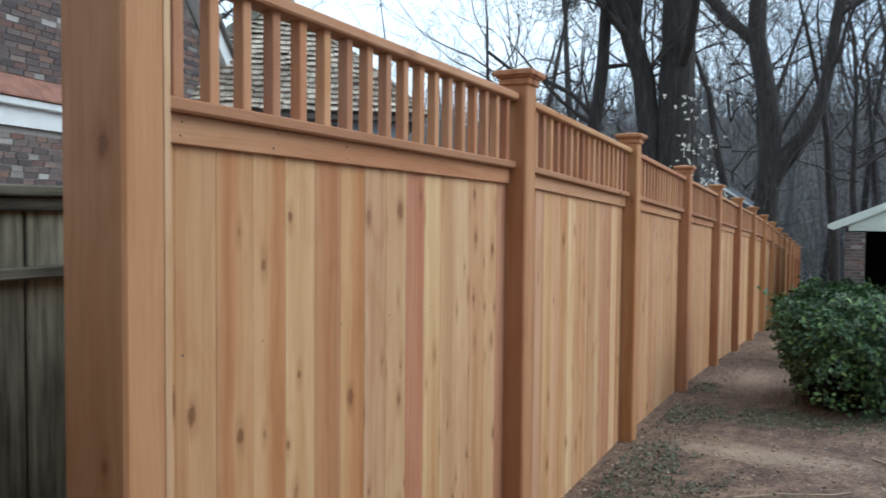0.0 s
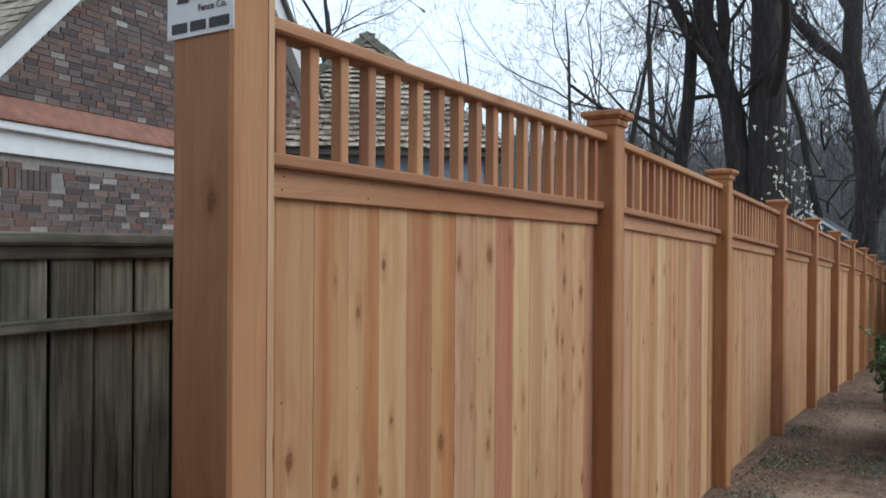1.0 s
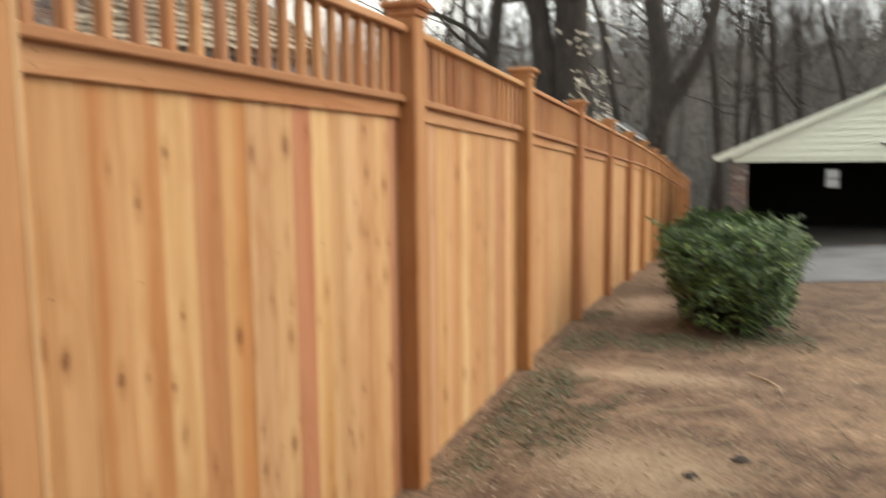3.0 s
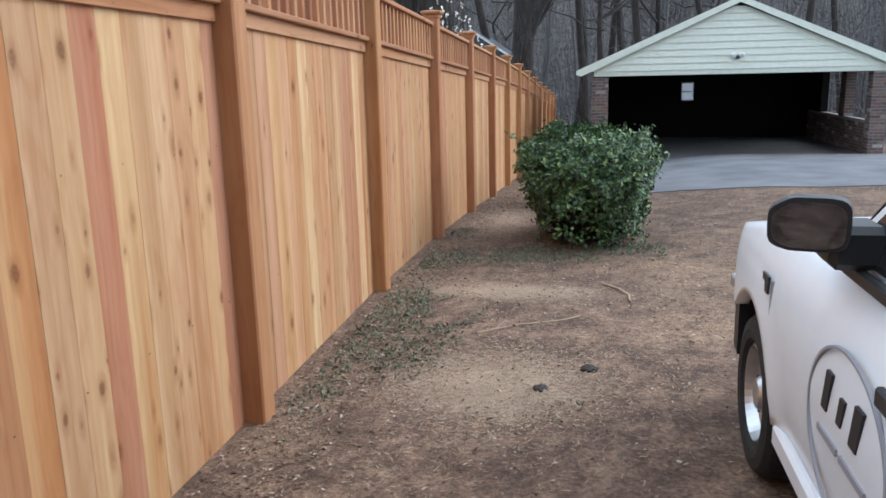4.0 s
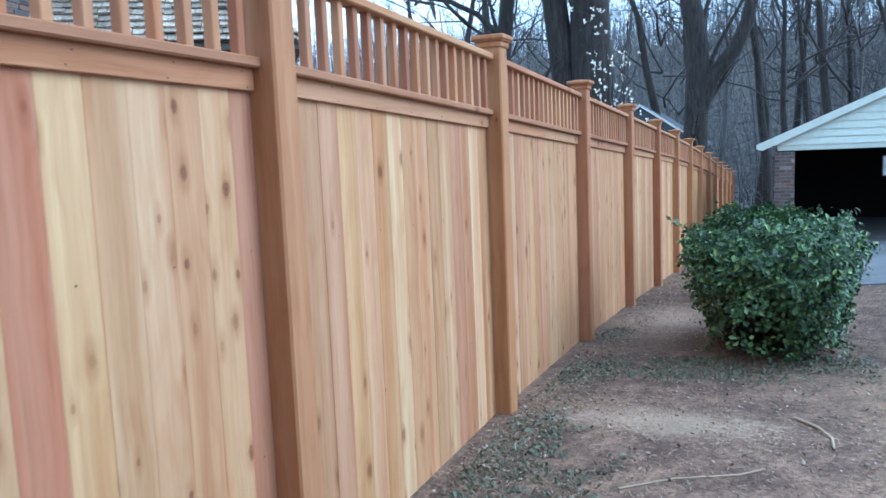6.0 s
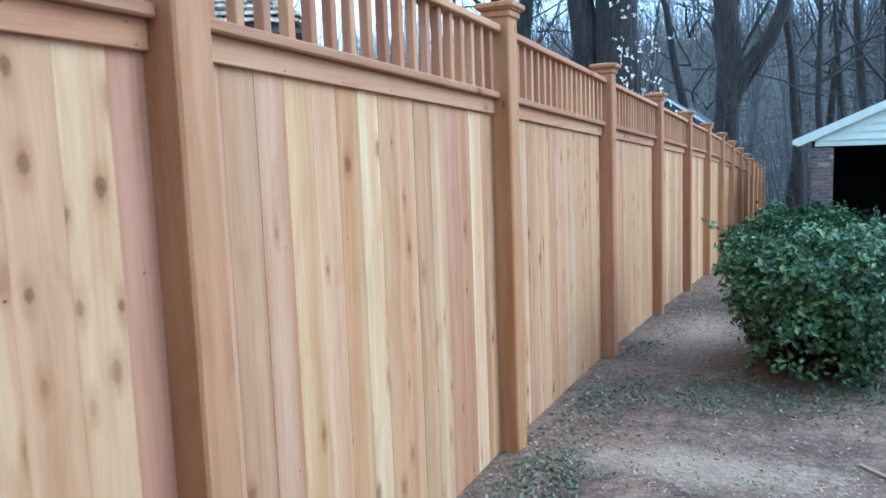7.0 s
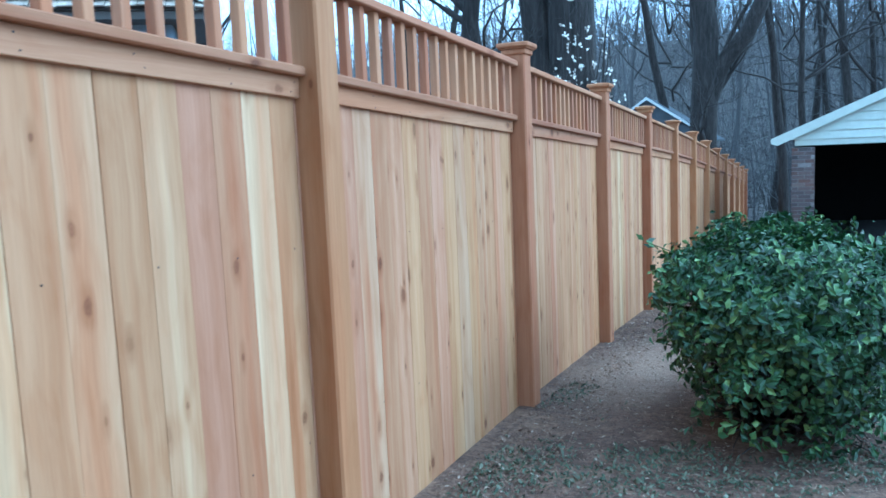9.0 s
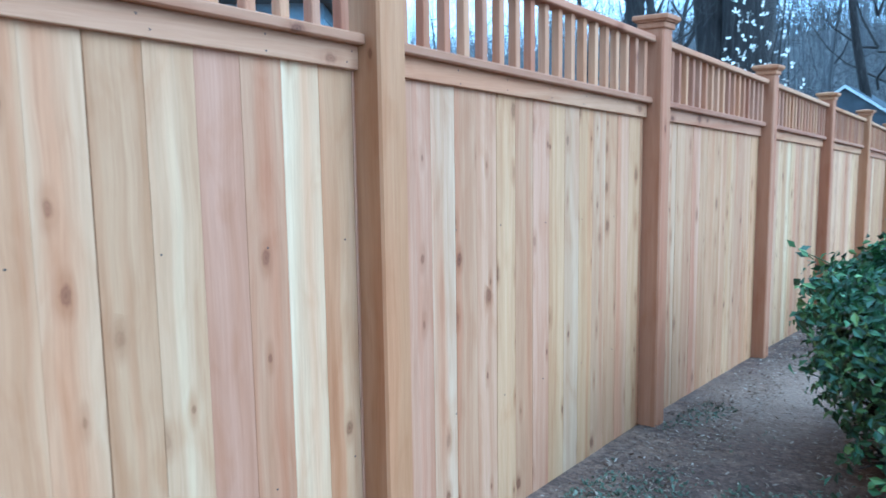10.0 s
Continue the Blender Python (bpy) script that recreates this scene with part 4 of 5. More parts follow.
vs, fs = ring_mesh([(0.006, 0.335), (-0.003, 0.333), (-0.003, 0.322), (0.006, 0.32)], 64)
logo = from_lists("door_emblem_ring", vs, fs, GREY_INK, truck)
logo.location, logo.scale = (0.0, -1.25, 0.73), (1, 1, 0.72)
for pts in ([(-1.06, 0.75), (-1.11, 0.75), (-1.14, 0.87), (-1.09, 0.87)], [(-1.2, 0.76), (-1.24, 0.76), (-1.26, 0.84), (-1.22, 0.84)],
            [(-1.31, 0.75), (-1.37, 0.75), (-1.4, 0.87), (-1.34, 0.87)]):
    bm = bmesh.new()
    prism(bm, pts, -0.004, 0.012, "x")
    part("emblem_block", bm, INK, truck, "dark slanted block of the door emblem")
for y0, y1 in ((-1.22, -1.04), (-1.45, -1.25)):
    part("lettering_bar", boxed((-0.004, y0, 0.67), (0.006, y1, 0.69)), GREY_INK, truck)


# ---- evergreen bushes ----
def bush(label, at, rx, ry, top, seed, leaves, sprig=None):
    r = random.Random(seed)
    ob = thing("evergreen_bush", label, "bush", (at[0], at[1], ground_z(at[0], at[1])), group="bushes along the fence")
    noise_at = Vector((seed * 3.1, 0, 0))
    vs, fs = [], []
    outline = [(0, 0.93), (0.15, 0.92), (0.3, 0.93), (0.45, 0.97), (0.6, 1.0), (0.78, 1.0), (0.9, 0.95), (1.0, 0.78)]
    for n in range(leaves):
        a = r.uniform(0, 2 * math.pi)
        square = (abs(math.cos(a)) ** 3.2 + abs(math.sin(a)) ** 3.2) ** (-1 / 3.2)
        depth = 1 - abs(r.gauss(0, 0.07))
        if r.random() < 0.18:
            depth = r.uniform(0.55, 0.95)
        if r.random() < 0.64:
            h = r.random() ** 0.75
            d = Vector((math.cos(a), math.sin(a), (h - 0.5) * 0.7)).normalized()
            k, zz = line(outline, h) * depth, h
        else:
            k = math.sqrt(r.random()) * 0.86
            d = Vector((math.cos(a) * k, math.sin(a) * k, 1.0)).normalized()
            zz = (1.0 - 0.22 * k * k) * depth
        w3 = Vector((math.cos(a) * k * 2.2, math.sin(a) * k * 2.2, zz * 2.4))
        lump = 1 + 0.2 * noise.noise(w3 * 0.8 + noise_at) + 0.26 * noise.noise(w3 * 2.4 + noise_at) + 0.12 * noise.noise(w3 * 6 + noise_at)
        if r.random() < 0.05:
            lump += r.uniform(0.03, 0.13)
        c = Vector((math.cos(a) * square * rx * k * lump, math.sin(a) * square * ry * k * lump, top * zz * (0.93 + 0.55 * (lump - 1))))
        if zz < 0.55 and r.random() < 1.0 - zz * 0.9 - (0.28 if math.cos(a) > 0.2 else 0.0):
            continue
        if c.z < 0.06:
            continue
        nrm = (d + Vector((r.gauss(0, 0.5), r.gauss(0, 0.5), r.gauss(0.35, 0.5)))).normalized()
        tang = nrm.orthogonal().normalized()
        tang = Matrix.Rotation(r.uniform(0, 6.28), 3, nrm) @ tang
        side = nrm.cross(tang)
        L, wd = r.uniform(0.036, 0.072), r.uniform(0.012, 0.021)
        b0 = len(vs)
        vs += [tuple(c - tang * L / 2), tuple(c + side * wd - tang * L * 0.05 + nrm * 0.004), tuple(c + tang * L / 2 - nrm * 0.012), tuple(c - side * wd - tang * L * 0.05 + nrm * 0.004), tuple(c - nrm * 0.004)]
        fs += [(b0, b0 + 1, b0 + 4), (b0 + 1, b0 + 2, b0 + 4), (b0 + 2, b0 + 3, b0 + 4), (b0 + 3, b0, b0 + 4)]
    tagged(from_lists("leaves", vs, fs, LEAF, ob), kind="stuff")
    tv, tf = [], []
    for n in range(1000):
        a, k = r.uniform(0, 6.28), r.uniform(0.0, 0.3)
        p = Vector((math.cos(a) * rx * k, math.sin(a) * ry * k, 0.0))
        a2, k2 = a + r.uniform(-0.5, 0.5), r.uniform(0.5, 0.9)
        q = Vector((math.cos(a2) * rx * k2, math.sin(a2) * ry * k2, top * r.uniform(0.04, 0.75)))
        mid = p.lerp(q, 0.5) + Vector((r.gauss(0, 0.06), r.gauss(0, 0.06), r.gauss(0.05, 0.06)))
        tube(tv, tf, [p, mid, q], [0.011, 0.007, 0.003], 4)
    tagged(from_lists("branch_tangle", tv, tf, TWIG, ob), kind="stuff")
    if sprig:
        tv, tf = [], []
        base, tip = Vector((sprig[0] + 0.35, sprig[1] + 0.05, sprig[2] - 0.25)), Vector(sprig)
        tube(tv, tf, [base, base.lerp(tip, 0.6) + Vector((0, 0, 0.04)), tip], [0.006, 0.004, 0.002], 4)
        for n in range(16):
            c = base.lerp(tip, r.uniform(0.55, 1.05))
            d = Vector((r.gauss(-0.4, 0.6), r.gauss(0, 0.6), r.gauss(0.1, 0.5))).normalized()
            o = d.cross(Vector((r.gauss(0, 1), r.gauss(0, 1), 1.0))).normalized() * 0.017
            b0 = len(tv)
            tv += [tuple(c), tuple(c + d * 0.035 + o), tuple(c + d * 0.075), tuple(c + d * 0.035 - o)]
            tf.append((b0, b0 + 1, b0 + 2, b0 + 3))
        from_lists("sprig", tv, tf, LEAF, ob)
    return ob


def tube(vs, fs, pts, radii, sides=6):
    """A tapering tube along a line of points, added to the lists."""
    base = len(vs)
    n = len(pts)
    for i, p in enumerate(pts):
        d = (pts[min(i + 1, n - 1)] - pts[max(i - 1, 0)]).normalized()
        a = d.orthogonal().normalized()
        c = d.cross(a)
        for k in range(sides):
            t = 2 * math.pi * k / sides
            vs.append(tuple(p + (a * math.cos(t) + c * math.sin(t)) * radii[i]))
    for i in range(n - 1):
        for k in range(sides):
            k2 = (k + 1) % sides
            fs.append((base + i * sides + k, base + i * sides + k2, base + (i + 1) * sides + k2, base + (i + 1) * sides + k))


bush("dense dark green evergreen bush beside the fence on bare soil", (1.64, 7.55), 0.65, 1.1, 1.17, 3, 32000, sprig=(-0.82, -0.2, 1.12))
bush("dark green evergreen bush farther along the fence", (1.6, 11.1), 0.42, 0.8, 1.12, 5, 9000)


# ---- trees ----
def grow(vs, fs, r, p, d, length, radius, level, most, sides, wild, kids, up=0.12, taper=0.0):
    """A limb and, from it, smaller ones."""
    n = 7 if level < 2 else 3
    pts, radii = [p.copy()], [radius]
    end = radius * taper if taper else radius * ((0.5 if radius > 0.3 else 0.12) if level == 0 else 0.12)
    q, dd = p.copy(), d.copy()
    for i in range(n):
        dd = (dd + Vector((r.gauss(0, wild), r.gauss(0, wild), r.gauss(up, wild)))).normalized()
        q = q + dd * (length / n)
        pts.append(q.copy())
        radii.append(radius + (end - radius) * (i + 1) / n)
    tube(vs, fs, pts, radii, max(3, sides - level * 2))
    if level >= most:
        return
    for k in range(kids[level]):
        t = r.uniform(0.3, 1.0) if level else r.uniform(0.45, 1.0)
        i = min(n - 1, int(t * n))
        at = pts[i].lerp(pts[i + 1], t * n - i)
        out = dd.orthogonal().normalized()
        out = Matrix.Rotation(r.uniform(0, 6.283), 3, dd) @ out
        nd = (dd * r.uniform(0.35, 0.9) + out * r.uniform(0.6, 1.0)).normalized()
        grow(vs, fs, r, at, nd, length * r.uniform(0.42, 0.7), max(0.005, radii[i] * r.uniform(0.32, 0.55)), level + 1, most, sides, wild * 1.15, kids, up)


def bare_tree(label, at, trunks, seed, most=4, kids=(7, 6, 5, 4), sides=12, wild=0.13, mat=BARK, limbs=(), taper=0.0, sway=None):
    """A leafless tree. trunks: (lean x, lean y, length, radius) from the root; limbs: thick limbs given by their points."""
    r = random.Random(seed)
    ob = thing("bare_tree", label, "tree", (at[0], at[1], ground_z(*at) - 0.1), group="leafless trees")
    vs, fs = [], []
    for lx, ly, length, radius in trunks:
        d = Vector((lx, ly, 1)).normalized()
        tube(vs, fs, [Vector((0, 0, -0.2)), d * 0.35, d * 0.9], [radius * 1.6, radius * 1.2, radius * 1.02], sides)
        grow(vs, fs, r, d * 0.85, d, length, radius, 0, 0, sides, wild * 0.35 if sway is None else sway, (0,), 0.02, taper)
    trunk = from_lists("trunk", vs, fs, mat, ob)
    cv, cf = [], []
    for pts, radius in limbs:
        pts = [Vector(p) for p in pts]
        n = len(pts)
        tube(vs2 := [], fs2 := [], pts, [radius * (1 - 0.5 * i / n) for i in range(n)], sides)
        from_lists("limb", vs2, fs2, mat, ob)
        for k in range(5):
            i = r.randrange(1, n)
            d = Vector((r.gauss(0, 1), r.gauss(0, 1), r.uniform(0.2, 1.2))).normalized()
            grow(cv, cf, r, pts[i], d, r.uniform(1.5, 3.0), radius * 0.35, 1, most, sides, wild, kids)
    for lx, ly, length, radius in trunks:
        d = Vector((lx, ly, 1)).normalized()
        for k in range(kids[0]):
            t = r.uniform(0.3, 1.0)
            a = r.uniform(0, 6.283)
            nd = Vector((math.cos(a), math.sin(a), r.uniform(0.15, 1.1))).normalized()
            grow(cv, cf, r, d * (0.85 + length * t), nd, length * r.uniform(0.3, 0.55), radius * (1 - 0.5 * t) * r.uniform(0.22, 0.4), 1, most, sides, wild, kids)
    from_lists("crown", cv, cf, mat if mat is FAR_BARK else TWIG, ob)
    for c in ob.children:
        for p in c.data.polygons:
            p.use_smooth = True
    return ob


bare_tree("massive old tree with dark furrowed bark behind the fence", (-1.24, 13.6), [(0.008, 0.0, 11.0, 0.385)], 11, kids=(8, 6, 5, 3), sway=0.004,
          limbs=[([(-0.15, 0, 0.0), (-0.3, 0, 2.0), (-0.44, 0, 3.6), (-0.6, 0, 4.95), (-0.82, -0.1, 5.7), (-1.06, -0.1, 6.5), (-1.2, -0.2, 7.6), (-1.5, -0.2, 9.2)], 0.25),
                 ([(-0.82, 0, 5.6), (-0.72, -0.1, 6.4), (-0.8, -0.1, 7.3), (-0.65, 0, 8.4)], 0.13),
                 ([(-0.2, 0, 4.6), (-0.45, 0, 4.95), (-0.62, 0, 5.0)], 0.08)])
bare_tree("large forked bare tree with a thick bent limb", (-0.62, 24.0), [(0.04, 0.0, 1.4, 0.42)], 12, kids=(0, 6, 5, 3), taper=0.85,
          limbs=[([(0.1, 0, 2.2), (0.26, 0, 3.9), (0.6, 0, 4.9), (1.2, 0, 5.6), (1.52, 0, 6.3), (1.72, 0, 7.3), (1.9, 0, 8.8), (2.2, 0, 10.4), (2.3, 0.2, 12)], 0.24),
                 ([(0.03, 0, 0.6), (0.12, 0, 2.6), (0.2, 0, 4.6), (0.22, 0, 5.8), (0.02, 0, 7.1), (-0.24, 0, 8.4), (-0.2, 0, 9.9), (-0.06, 0, 11.2), (0.0, 0, 13.0)], 0.37),
                 ([(-0.2, 0, 8.2), (-0.8, 0, 8.8), (-1.34, 0, 9.4), (-1.8, 0, 10.0), (-2.1, 0, 10.8), (-2.3, 0, 12.0)], 0.19)])
bare_tree("bare tree with a bent stem behind the fence", (-2.9, 13.6), [(0.01, 0.0, 1.0, 0.15)], 14, kids=(4, 6, 5, 3), sides=10, taper=0.9,
          limbs=[([(0.0, 0, 1.2), (0.1, 0, 2.6), (0.14, 0, 4.1), (0.28, 0, 5.2), (0.33, 0, 6.3), (-0.04, 0, 7.1), (-0.5, 0, 7.9), (-0.8, 0, 9.2)], 0.15),
                 ([(0.1, 0, 4.3), (-0.35, 0.1, 4.75), (-0.9, 0.1, 5.05), (-1.5, 0.2, 5.2), (-2.2, 0.2, 5.75)], 0.055),
                 ([(0.32, 0, 6.2), (0.5, 0, 7.1), (0.55, 0, 8.2), (0.8, 0, 9.5)], 0.1)])
bare_tree("thin leaning bare stem beside the old tree", (-2.35, 14.2), [(0.13, 0.0, 6, 0.1)], 15, kids=(7, 5, 4, 3), sides=8)
MID = [(-5.3, 22, 0.17, 13), (-4.2, 24, 0.14, 12), (-8, 24, 0.16, 12), (1.3, 34, 0.2, 14), (4, 37, 0.24, 15), (-12, 18, 0.15, 12), (-16, 17, 0.2, 13), (7.5, 40, 0.2, 14), (-2.5, 36, 0.25, 15), (10.5, 36, 0.22, 14), (-9.5, 34, 0.2, 13), (-14, 34, 0.22, 14), (2.6, 47, 0.25, 16), (-20, 24, 0.2, 12), (14, 42, 0.25, 14), (-1.5, 30, 0.16, 13), (0.8, 41, 0.2, 15), (2.2, 29.5, 0.14, 12), (3.2, 44, 0.2, 15), (-3.4, 43, 0.2, 15), (5.5, 46, 0.2, 16)]
for n, (x, y, rad, tall) in enumerate(MID):
    rr = random.Random(100 + n)
    bare_tree("tall slender leafless tree", (x, y), [(rr.uniform(-0.08, 0.08), rr.uniform(-0.05, 0.05), tall, rad)], 30 + n, most=4, kids=(14, 5, 5, 3) if x > -0.12 * y else (8, 5, 4, 2), sides=8, wild=0.24)

# far wood: a few shapes, set many times
protos = [bare_tree("distant leafless tree on the wooded slope", (300 + 20 * k, 500), [(0.03 * k - 0.06, 0, 12 + k, 0.17)], 60 + k, most=3, kids=(9, 5, 4), sides=6, wild=0.15, mat=FAR_BARK) for k in range(5)]
rr = random.Random(5)
for n in range(150):
    y = rr.uniform(42, 125)
    x = rr.uniform(-0.75, 0.62) * (y + 8)
    m = Matrix.LocRotScale((x, y, ground_z(x, y) - 0.2), Euler((0, 0, rr.uniform(0, 6.28))), None)
    proto = protos[n % 5]
    if n < 5:
        proto.matrix_world = m
    else:
        copy_thing(proto, m)

# undergrowth far behind: thin upright stems, uncounted
vs, fs = [], []
for n in range(11000):
    y = rr.uniform(38, 130) if n % 4 else rr.uniform(120, 290)
    x = rr.uniform(-0.75, 0.65) * (y + 10)
    z = ground_z(x, y)
    h, rad = rr.uniform(1.5, 9) + max(0.0, y - 110) * 0.05, rr.uniform(0.015, 0.06) + max(0.0, y - 110) * 0.0006
    p = Vector((x, y, z))
    q = p + Vector((rr.gauss(0, 0.2) * h, rr.gauss(0, 0.1) * h, h))
    tube(vs, fs, [p, p.lerp(q, 0.5) + Vector((rr.gauss(0, 0.1), 0, 0)), q], [rad, rad * 0.7, rad * 0.25], 3)
    for k in range(6):
        a = p.lerp(q, rr.uniform(0.1, 0.95))
        tube(vs, fs, [a, a + Vector((rr.gauss(0, 1.3), rr.gauss(0, 0.7), rr.uniform(-0.3, 1.5)))], [rad * 0.4, rad * 0.15], 3)
tagged(from_lists("far_thicket", vs, fs, FAR_BARK), "grey leafless thicket on the wooded slope", "woodland", kind="stuff")


# flowering shrub behind the fence
def blossom_shrub(at, seed, height):
    r = random.Random(seed)
    ob = thing("flowering_shrub", "leafless shrub with pale white blossoms behind the fence", "shrub", (at[0], at[1], ground_z(*at)))
    vs, fs, pv, pf = [], [], [], []
    for k in range(16):
        a = r.uniform(0, 6.28)
        tip = Vector((math.cos(a) * r.uniform(0.05, 0.45), math.sin(a) * r.uniform(0.1, 0.8), height * r.uniform(0.75, 1.08)))
        pts = [Vector((0, 0, 0)).lerp(tip, t) + Vector((r.gauss(0, 0.05), r.gauss(0, 0.05), 0)) for t in (0, 0.35, 0.7, 1)]
        tube(vs, fs, pts, [0.02, 0.014, 0.009, 0.003], 5)
        for j in range(7):
            c0 = pts[2].lerp(pts[3], r.uniform(-0.6, 1.0))
            c = c0 + Vector((r.gauss(0, 0.12), r.gauss(0, 0.16), r.gauss(0.05, 0.12)))
            tube(vs, fs, [c0, c], [0.004, 0.002], 3)
            for w5 in range(4):
                d = Vector((r.gauss(0, 1), r.gauss(0, 1), r.gauss(0.4, 1))).normalized()
                s = d.orthogonal().normalized() * 0.014
                b0 = len(pv)
                e = c + d * 0.045
                pv += [tuple(c), tuple(c + d * 0.027 + s), tuple(e), tuple(c + d * 0.027 - s)]
                pf.append((b0, b0 + 1, b0 + 2, b0 + 3))
    tagged(from_lists("stem_tangle", vs, fs, TWIG, ob), kind="stuff")
    tagged(from_lists("blossoms", pv, pf, BLOSSOM, ob), "creamy white blossoms", kind="stuff")


blossom_shrub((-0.65, 11.4), 4, 3.2)
blossom_shrub((-0.55, 11.7), 6, 4.4)
blossom_shrub((-0.7, 14.4), 9, 2.6)

# ---- ground litter ----
rr = random.Random(21)


def scatter(name, label, category, count, spot, mat, size, curl):
    vs, fs = [], []
    done = 0
    while done < count:
        x, y = spot()
        if x < 0.03 or (2.3 < x < 4.2 and -2 < y < 3.2 and rr.random() < 0.7):
            continue
        z = ground_z(x, y)
        a, s = rr.uniform(0, 6.28), rr.uniform(*size)
        t, o = Vector((math.cos(a), math.sin(a), rr.gauss(0, curl))) * s, Vector((-math.sin(a), math.cos(a), rr.gauss(0, curl))) * s * rr.uniform(0.3, 0.6)
        c = Vector((x, y, z + 0.004 + abs(t.z) + abs(o.z) * 0.6))
        b0 = len(vs)
        vs += [tuple(c - t), tuple(c + o), tuple(c + t), tuple(c - o), tuple(c + Vector((0, 0, rr.gauss(0, curl * s))))]
        fs += [(b0, b0 + 1, b0 + 4), (b0 + 1, b0 + 2, b0 + 4), (b0 + 2, b0 + 3, b0 + 4), (b0 + 3, b0, b0 + 4)]
        done += 1
    tagged(from_lists(name, vs, fs, mat), label, category, kind="stuff")


def litter_spot():
    y = -1 + 15 * rr.random() ** 1.3
    return (rr.uniform(0.03, 6.0) if rr.random() < 0.8 else rr.uniform(0.03, 0.5)), y


def weed_spot():
    while True:
        x, y = rr.uniform(0.12, 2.4), rr.uniform(2.2, 8.0)
        k = 0.6 * math.exp(-((y - 6.1 - 0.25 * x) / 0.45) ** 2) + 0.75 * math.exp(-((x - 0.45) / 0.5) ** 2 - ((y - 4.0) / 0.9) ** 2) + 0.35 * math.exp(-((x - 0.2) / 0.2) ** 2)
        k *= 0.75 + 1.1 * noise.noise((x * 2.3, y * 2.1, 7.0)) + 0.5 * noise.noise((x * 7, y * 7, 1))
        k *= rr.random() ** 0.5
        if k > 0.2 or rr.random() < 0.01:
            return x, y


def straw_spot():
    if rr.random() < 0.32:
        return 1.2 + rr.gauss(0, 0.38), 3.05 + rr.gauss(0, 0.34)
    if rr.random() < 0.15:
        return 1.1 + rr.gauss(0, 0.4), 4.9 + rr.gauss(0, 0.15)
    return rr.uniform(0.2, 5.5), rr.uniform(1.0, 12.0)


scatter("leaf_litter", "scattered brown dead leaves on the soil", "leaves", 34000, litter_spot, LITTER, (0.004, 0.018), 0.25)
scatter("ground_ivy", "sparse low green weeds along the foot of the fence", "weeds", 5500, weed_spot, WEED, (0.006, 0.017), 0.5)
DARK_SOIL = plain("dark_soil", (0.04, 0.032, 0.028), 0.95, 0, 0.4, 40.0, 0.6)
STRAW = plain("dry_grass", (0.40, 0.305, 0.21), 0.9, 0, 0.3, 3.0)
vs, fs = [], []
for n in range(14000):
    x, y = straw_spot()
    if x < 0.12:
        continue
    a, L, wd = rr.uniform(0, 6.28), rr.uniform(0.01, 0.045), rr.uniform(0.001, 0.003)
    p = Vector((x, y, ground_z(x, y) + rr.uniform(0.003, 0.012)))
    d, o = Vector((math.cos(a), math.sin(a), rr.gauss(0, 0.12))) * L, Vector((-math.sin(a), math.cos(a), 0)) * wd
    b0 = len(vs)
    vs += [tuple(p - d * 0.5 - o), tuple(p - d * 0.5 + o), tuple(p + d * 0.5 + o * 0.4), tuple(p + d * 0.5 - o * 0.4)]
    fs.append((b0, b0 + 1, b0 + 2, b0 + 3))
tagged(from_lists("dry_grass", vs, fs, STRAW), "dry straw-coloured grass bits on the soil", "grass", kind="stuff")


def stick(points, radius, label):
    pts = [Vector((x, y, ground_z(x, y) + radius * 0.9)) for x, y in points]
    a, c = [], []
    tube(a, c, pts, [radius * (1 - 0.4 * k / len(pts)) for k in range(len(pts))], 6)
    tagged(from_lists("fallen_stick", a, c, STRAW), label, "stick")


stick([(1.78, 5.25), (1.9, 5.1), (1.97, 4.9), (1.97, 4.72)], 0.011, "pale curved dry stick lying on the soil")
stick([(0.95, 3.85), (1.2, 4.05), (1.5, 4.2), (1.62, 4.32)], 0.006, "thin pale dry stick lying on the soil")


def clod(x, y, size, seed):
    bm = bmesh.new()
    bmesh.ops.create_icosphere(bm, subdivisions=3, radius=1.0)
    for v in bm.verts:
        k = 1 + 0.3 * noise.noise(v.co * 1.7 + Vector((seed, 0, 0))) + 0.2 * noise.noise(v.co * 5)
        v.co = Vector((v.co.x * size * k, v.co.y * size * k, max(-0.3, v.co.z) * size * 0.38 * k))
    ob = mesh_object("soil_clod", bm, DARK_SOIL)
    ob.location = (x, y, ground_z(x, y) + 0.005)
    tagged(ob, "dark clod of earth lying on the soil", "clod")


clod(1.42, 2.98, 0.042, 1.0)
clod(1.68, 3.3, 0.05, 4.0)

# ---- small building far behind the fence ----
shed = thing("far_house", "small blue-grey house with a white gable edge behind the trees", "house", (-3.55, 34.0, ground_z(-3.55, 34)))
bm = bmesh.new()
top_z = 3.4 - ground_z(-3.55, 34)
prism(bm, [(-2.2, 0), (2.2, 0), (2.2, top_z - 1.5), (0, top_z), (-2.2, top_z - 1.5)], 0, 4)
part("wall", bm, SLATE, shed)
for side in (-1, 1):
    bm = bmesh.new()
    prism(bm, [(side * 2.5, top_z - 1.7), (0, top_z), (0, top_z + 0.1), (side * 2.5, top_z - 1.6)], -0.12, -0.02)
    part("rake_board", bm, WHITE_PAINT, shed)
    bm = bmesh.new()
    prism(bm, [(side * 2.55, top_z - 1.68), (0, top_z + 0.03), (0, top_z + 0.09), (side * 2.55, top_z - 1.62)], -0.019, 4.3)
    part("roof", bm, SLATE, shed)

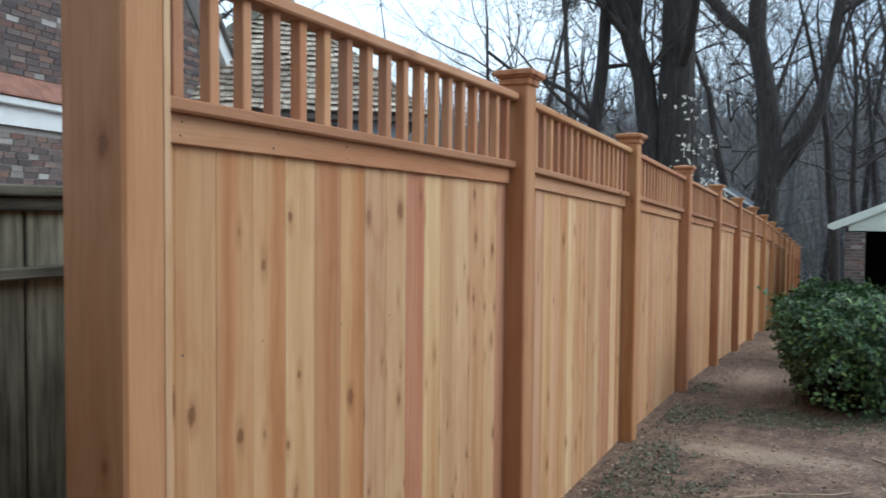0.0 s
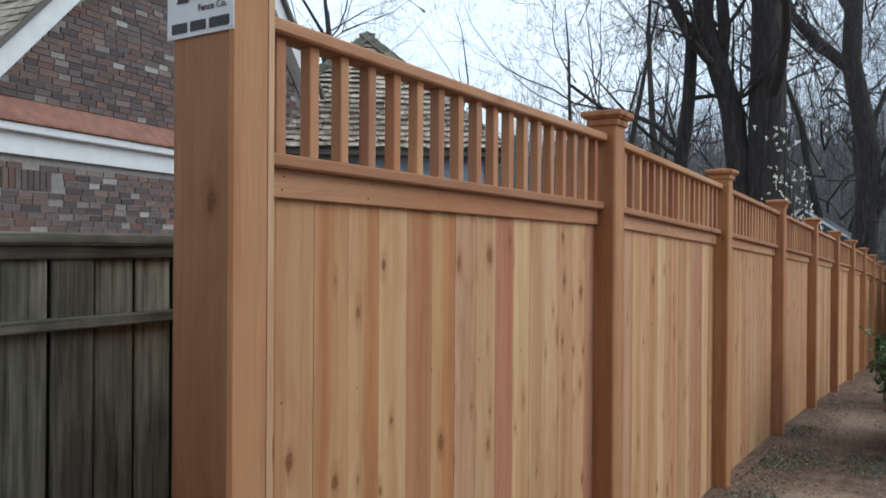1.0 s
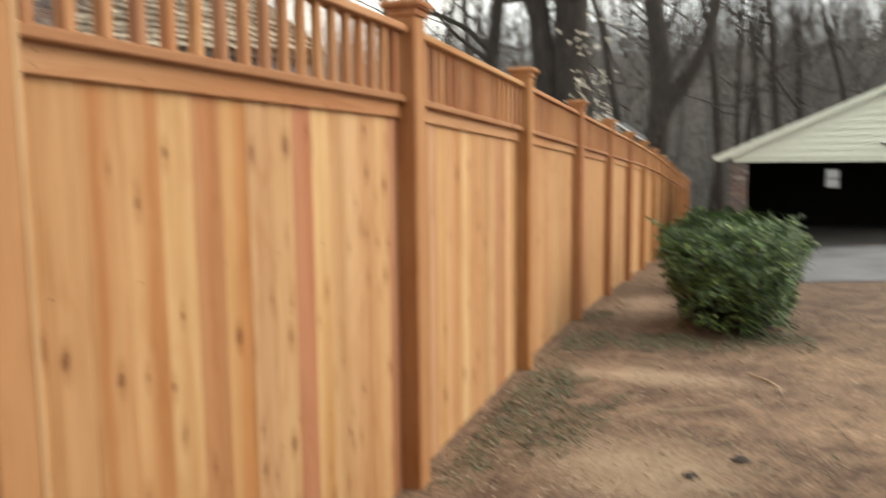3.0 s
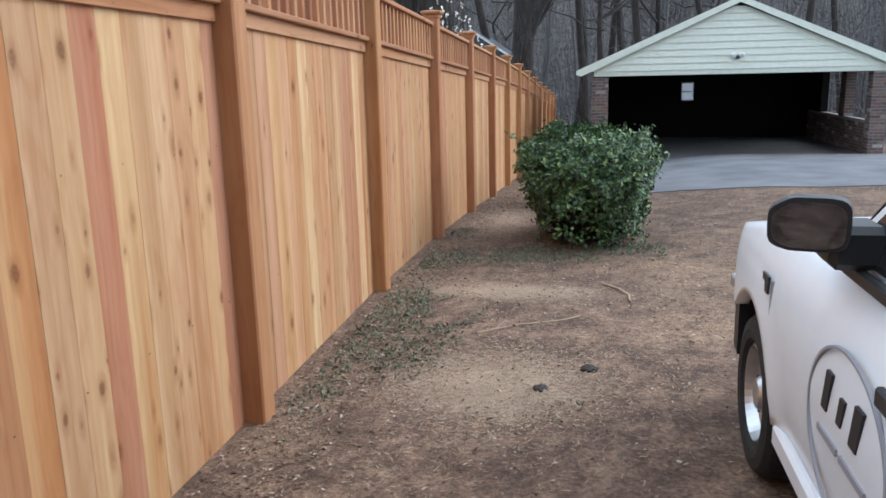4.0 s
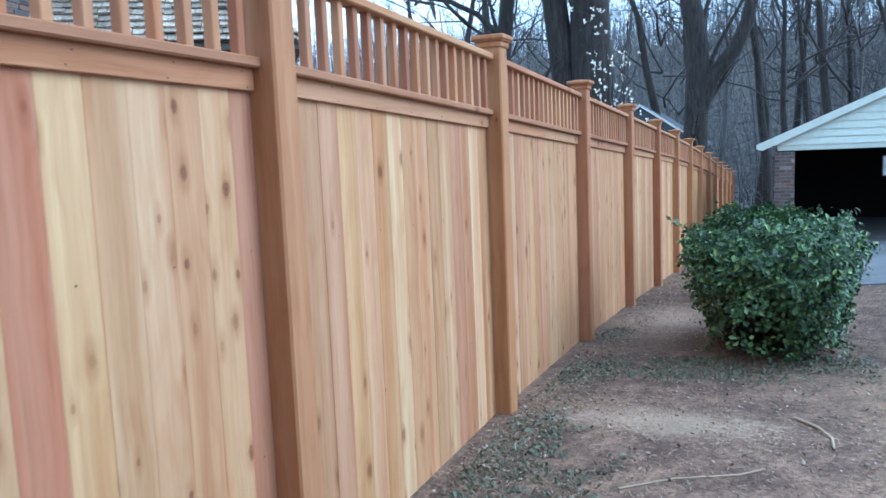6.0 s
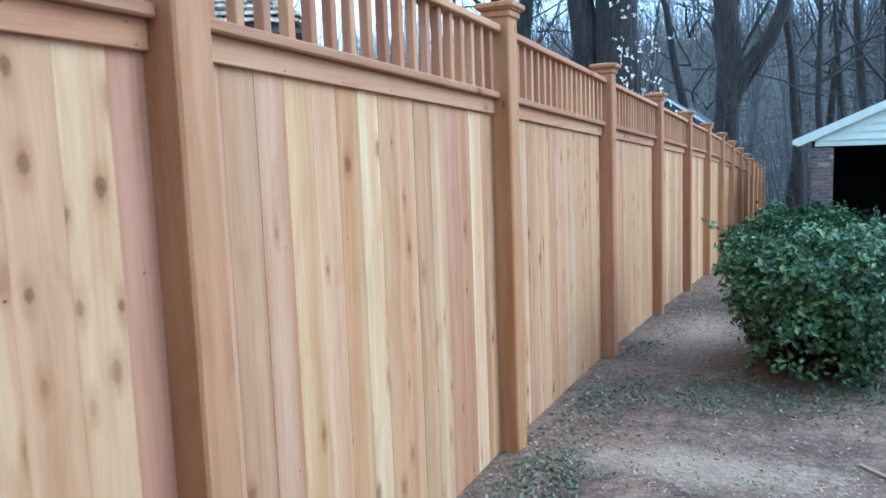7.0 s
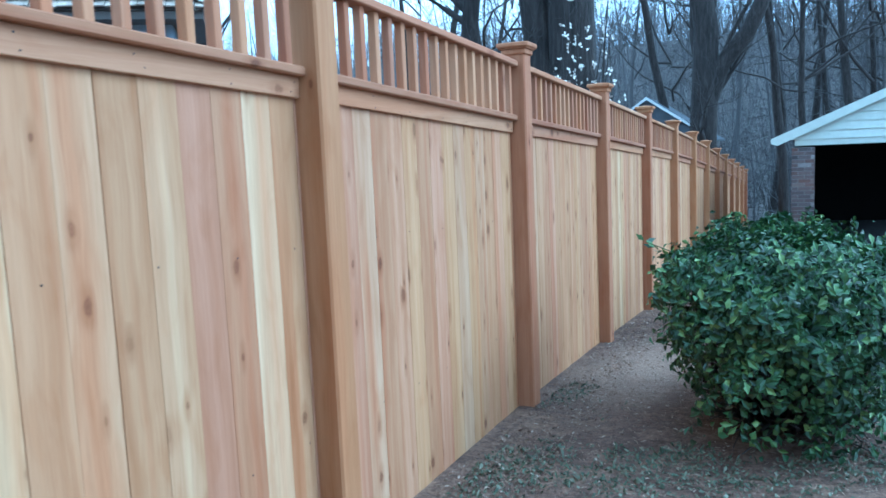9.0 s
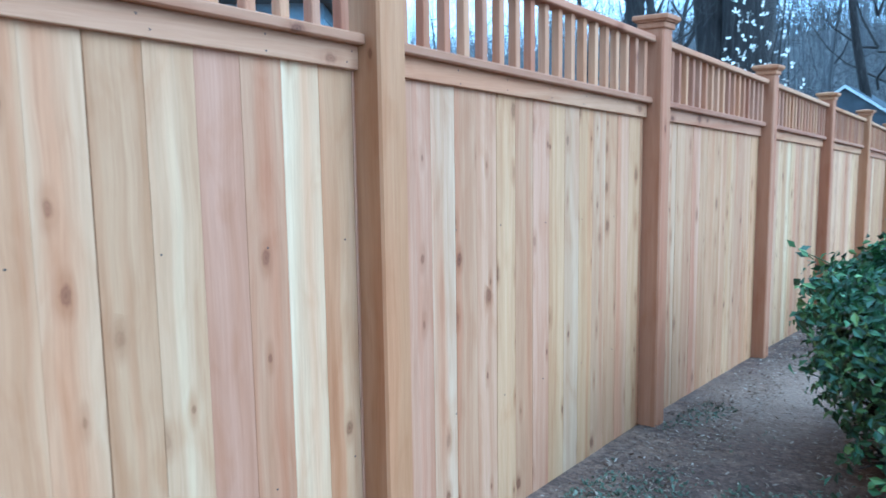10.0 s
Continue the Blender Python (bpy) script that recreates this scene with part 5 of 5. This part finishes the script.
# ---- bricks of the gable wall ----
COURSE, LONG = 0.0685, 0.205


def brick_box(vs, fs, u0, u1, z0, z1, d):
    b0 = len(vs)
    vs += [(u0, -d, z0), (u1, -d, z0), (u1, -d, z1), (u0, -d, z1), (u0, 0.01, z0), (u1, 0.01, z0), (u1, 0.01, z1), (u0, 0.01, z1)]
    fs += [tuple(b0 + n for n in q) for q in ((0, 1, 2, 3), (0, 4, 5, 1), (1, 5, 6, 2), (2, 6, 7, 3), (3, 7, 4, 0))]


rb = random.Random(77)
joined_v, joined_f = [], []
one_v, one_f = [], []
brick_box(one_v, one_f, 0.0, LONG - 0.011, 0.0, COURSE - 0.011, 0.011)
brick_data = None
singles = 0
for j in range(73):
    z0 = 1.6 + j * COURSE
    if 2.62 < z0 < 3.24:
        continue
    u = -2.4 - (LONG / 2 if j % 2 else 0) + rb.uniform(-0.01, 0.01)
    while u < 4.9:
        long = LONG * rb.uniform(0.72, 1.15)
        top = z0 + COURSE
        lid = GZ + rise * min(u - G0, 2 * APEX[0] - G0 - u - long)
        soldier = 2.35 < z0 < 2.55 and -2.0 < u < -0.55
        if not soldier and (top < 2.69 or top < lid):
            if -1.15 < u < 1.3 and singles < 290 and (z0 < 2.7 or z0 < 4.2) and z0 > 1.85:
                if brick_data is None:
                    ob = from_lists("brick", one_v, one_f, BRICK, house_wall)
                    brick_data = ob.data
                else:
                    ob = new("brick", brick_data)
                    ob.parent = house_wall
                ob.location = (u, rb.uniform(-0.004, 0.004), z0 + rb.uniform(-0.003, 0.003))
                ob.scale = ((long - 0.009) / (LONG - 0.011), 1, 1)
                singles += 1
            else:
                brick_box(joined_v, joined_f, u, u + long - 0.009, z0 + rb.uniform(-0.003, 0.003), z0 + COURSE - 0.01 + rb.uniform(-0.003, 0.002), 0.011 + rb.uniform(-0.004, 0.004))
        u += long
for k in range(20):
    u = -2.0 + k * COURSE * 1.05
    brick_box(joined_v, joined_f, u, u + COURSE - 0.008, 2.36, 2.555, 0.013)
tagged(from_lists("bricks", joined_v, joined_f, BRICK, house_wall), kind="stuff")
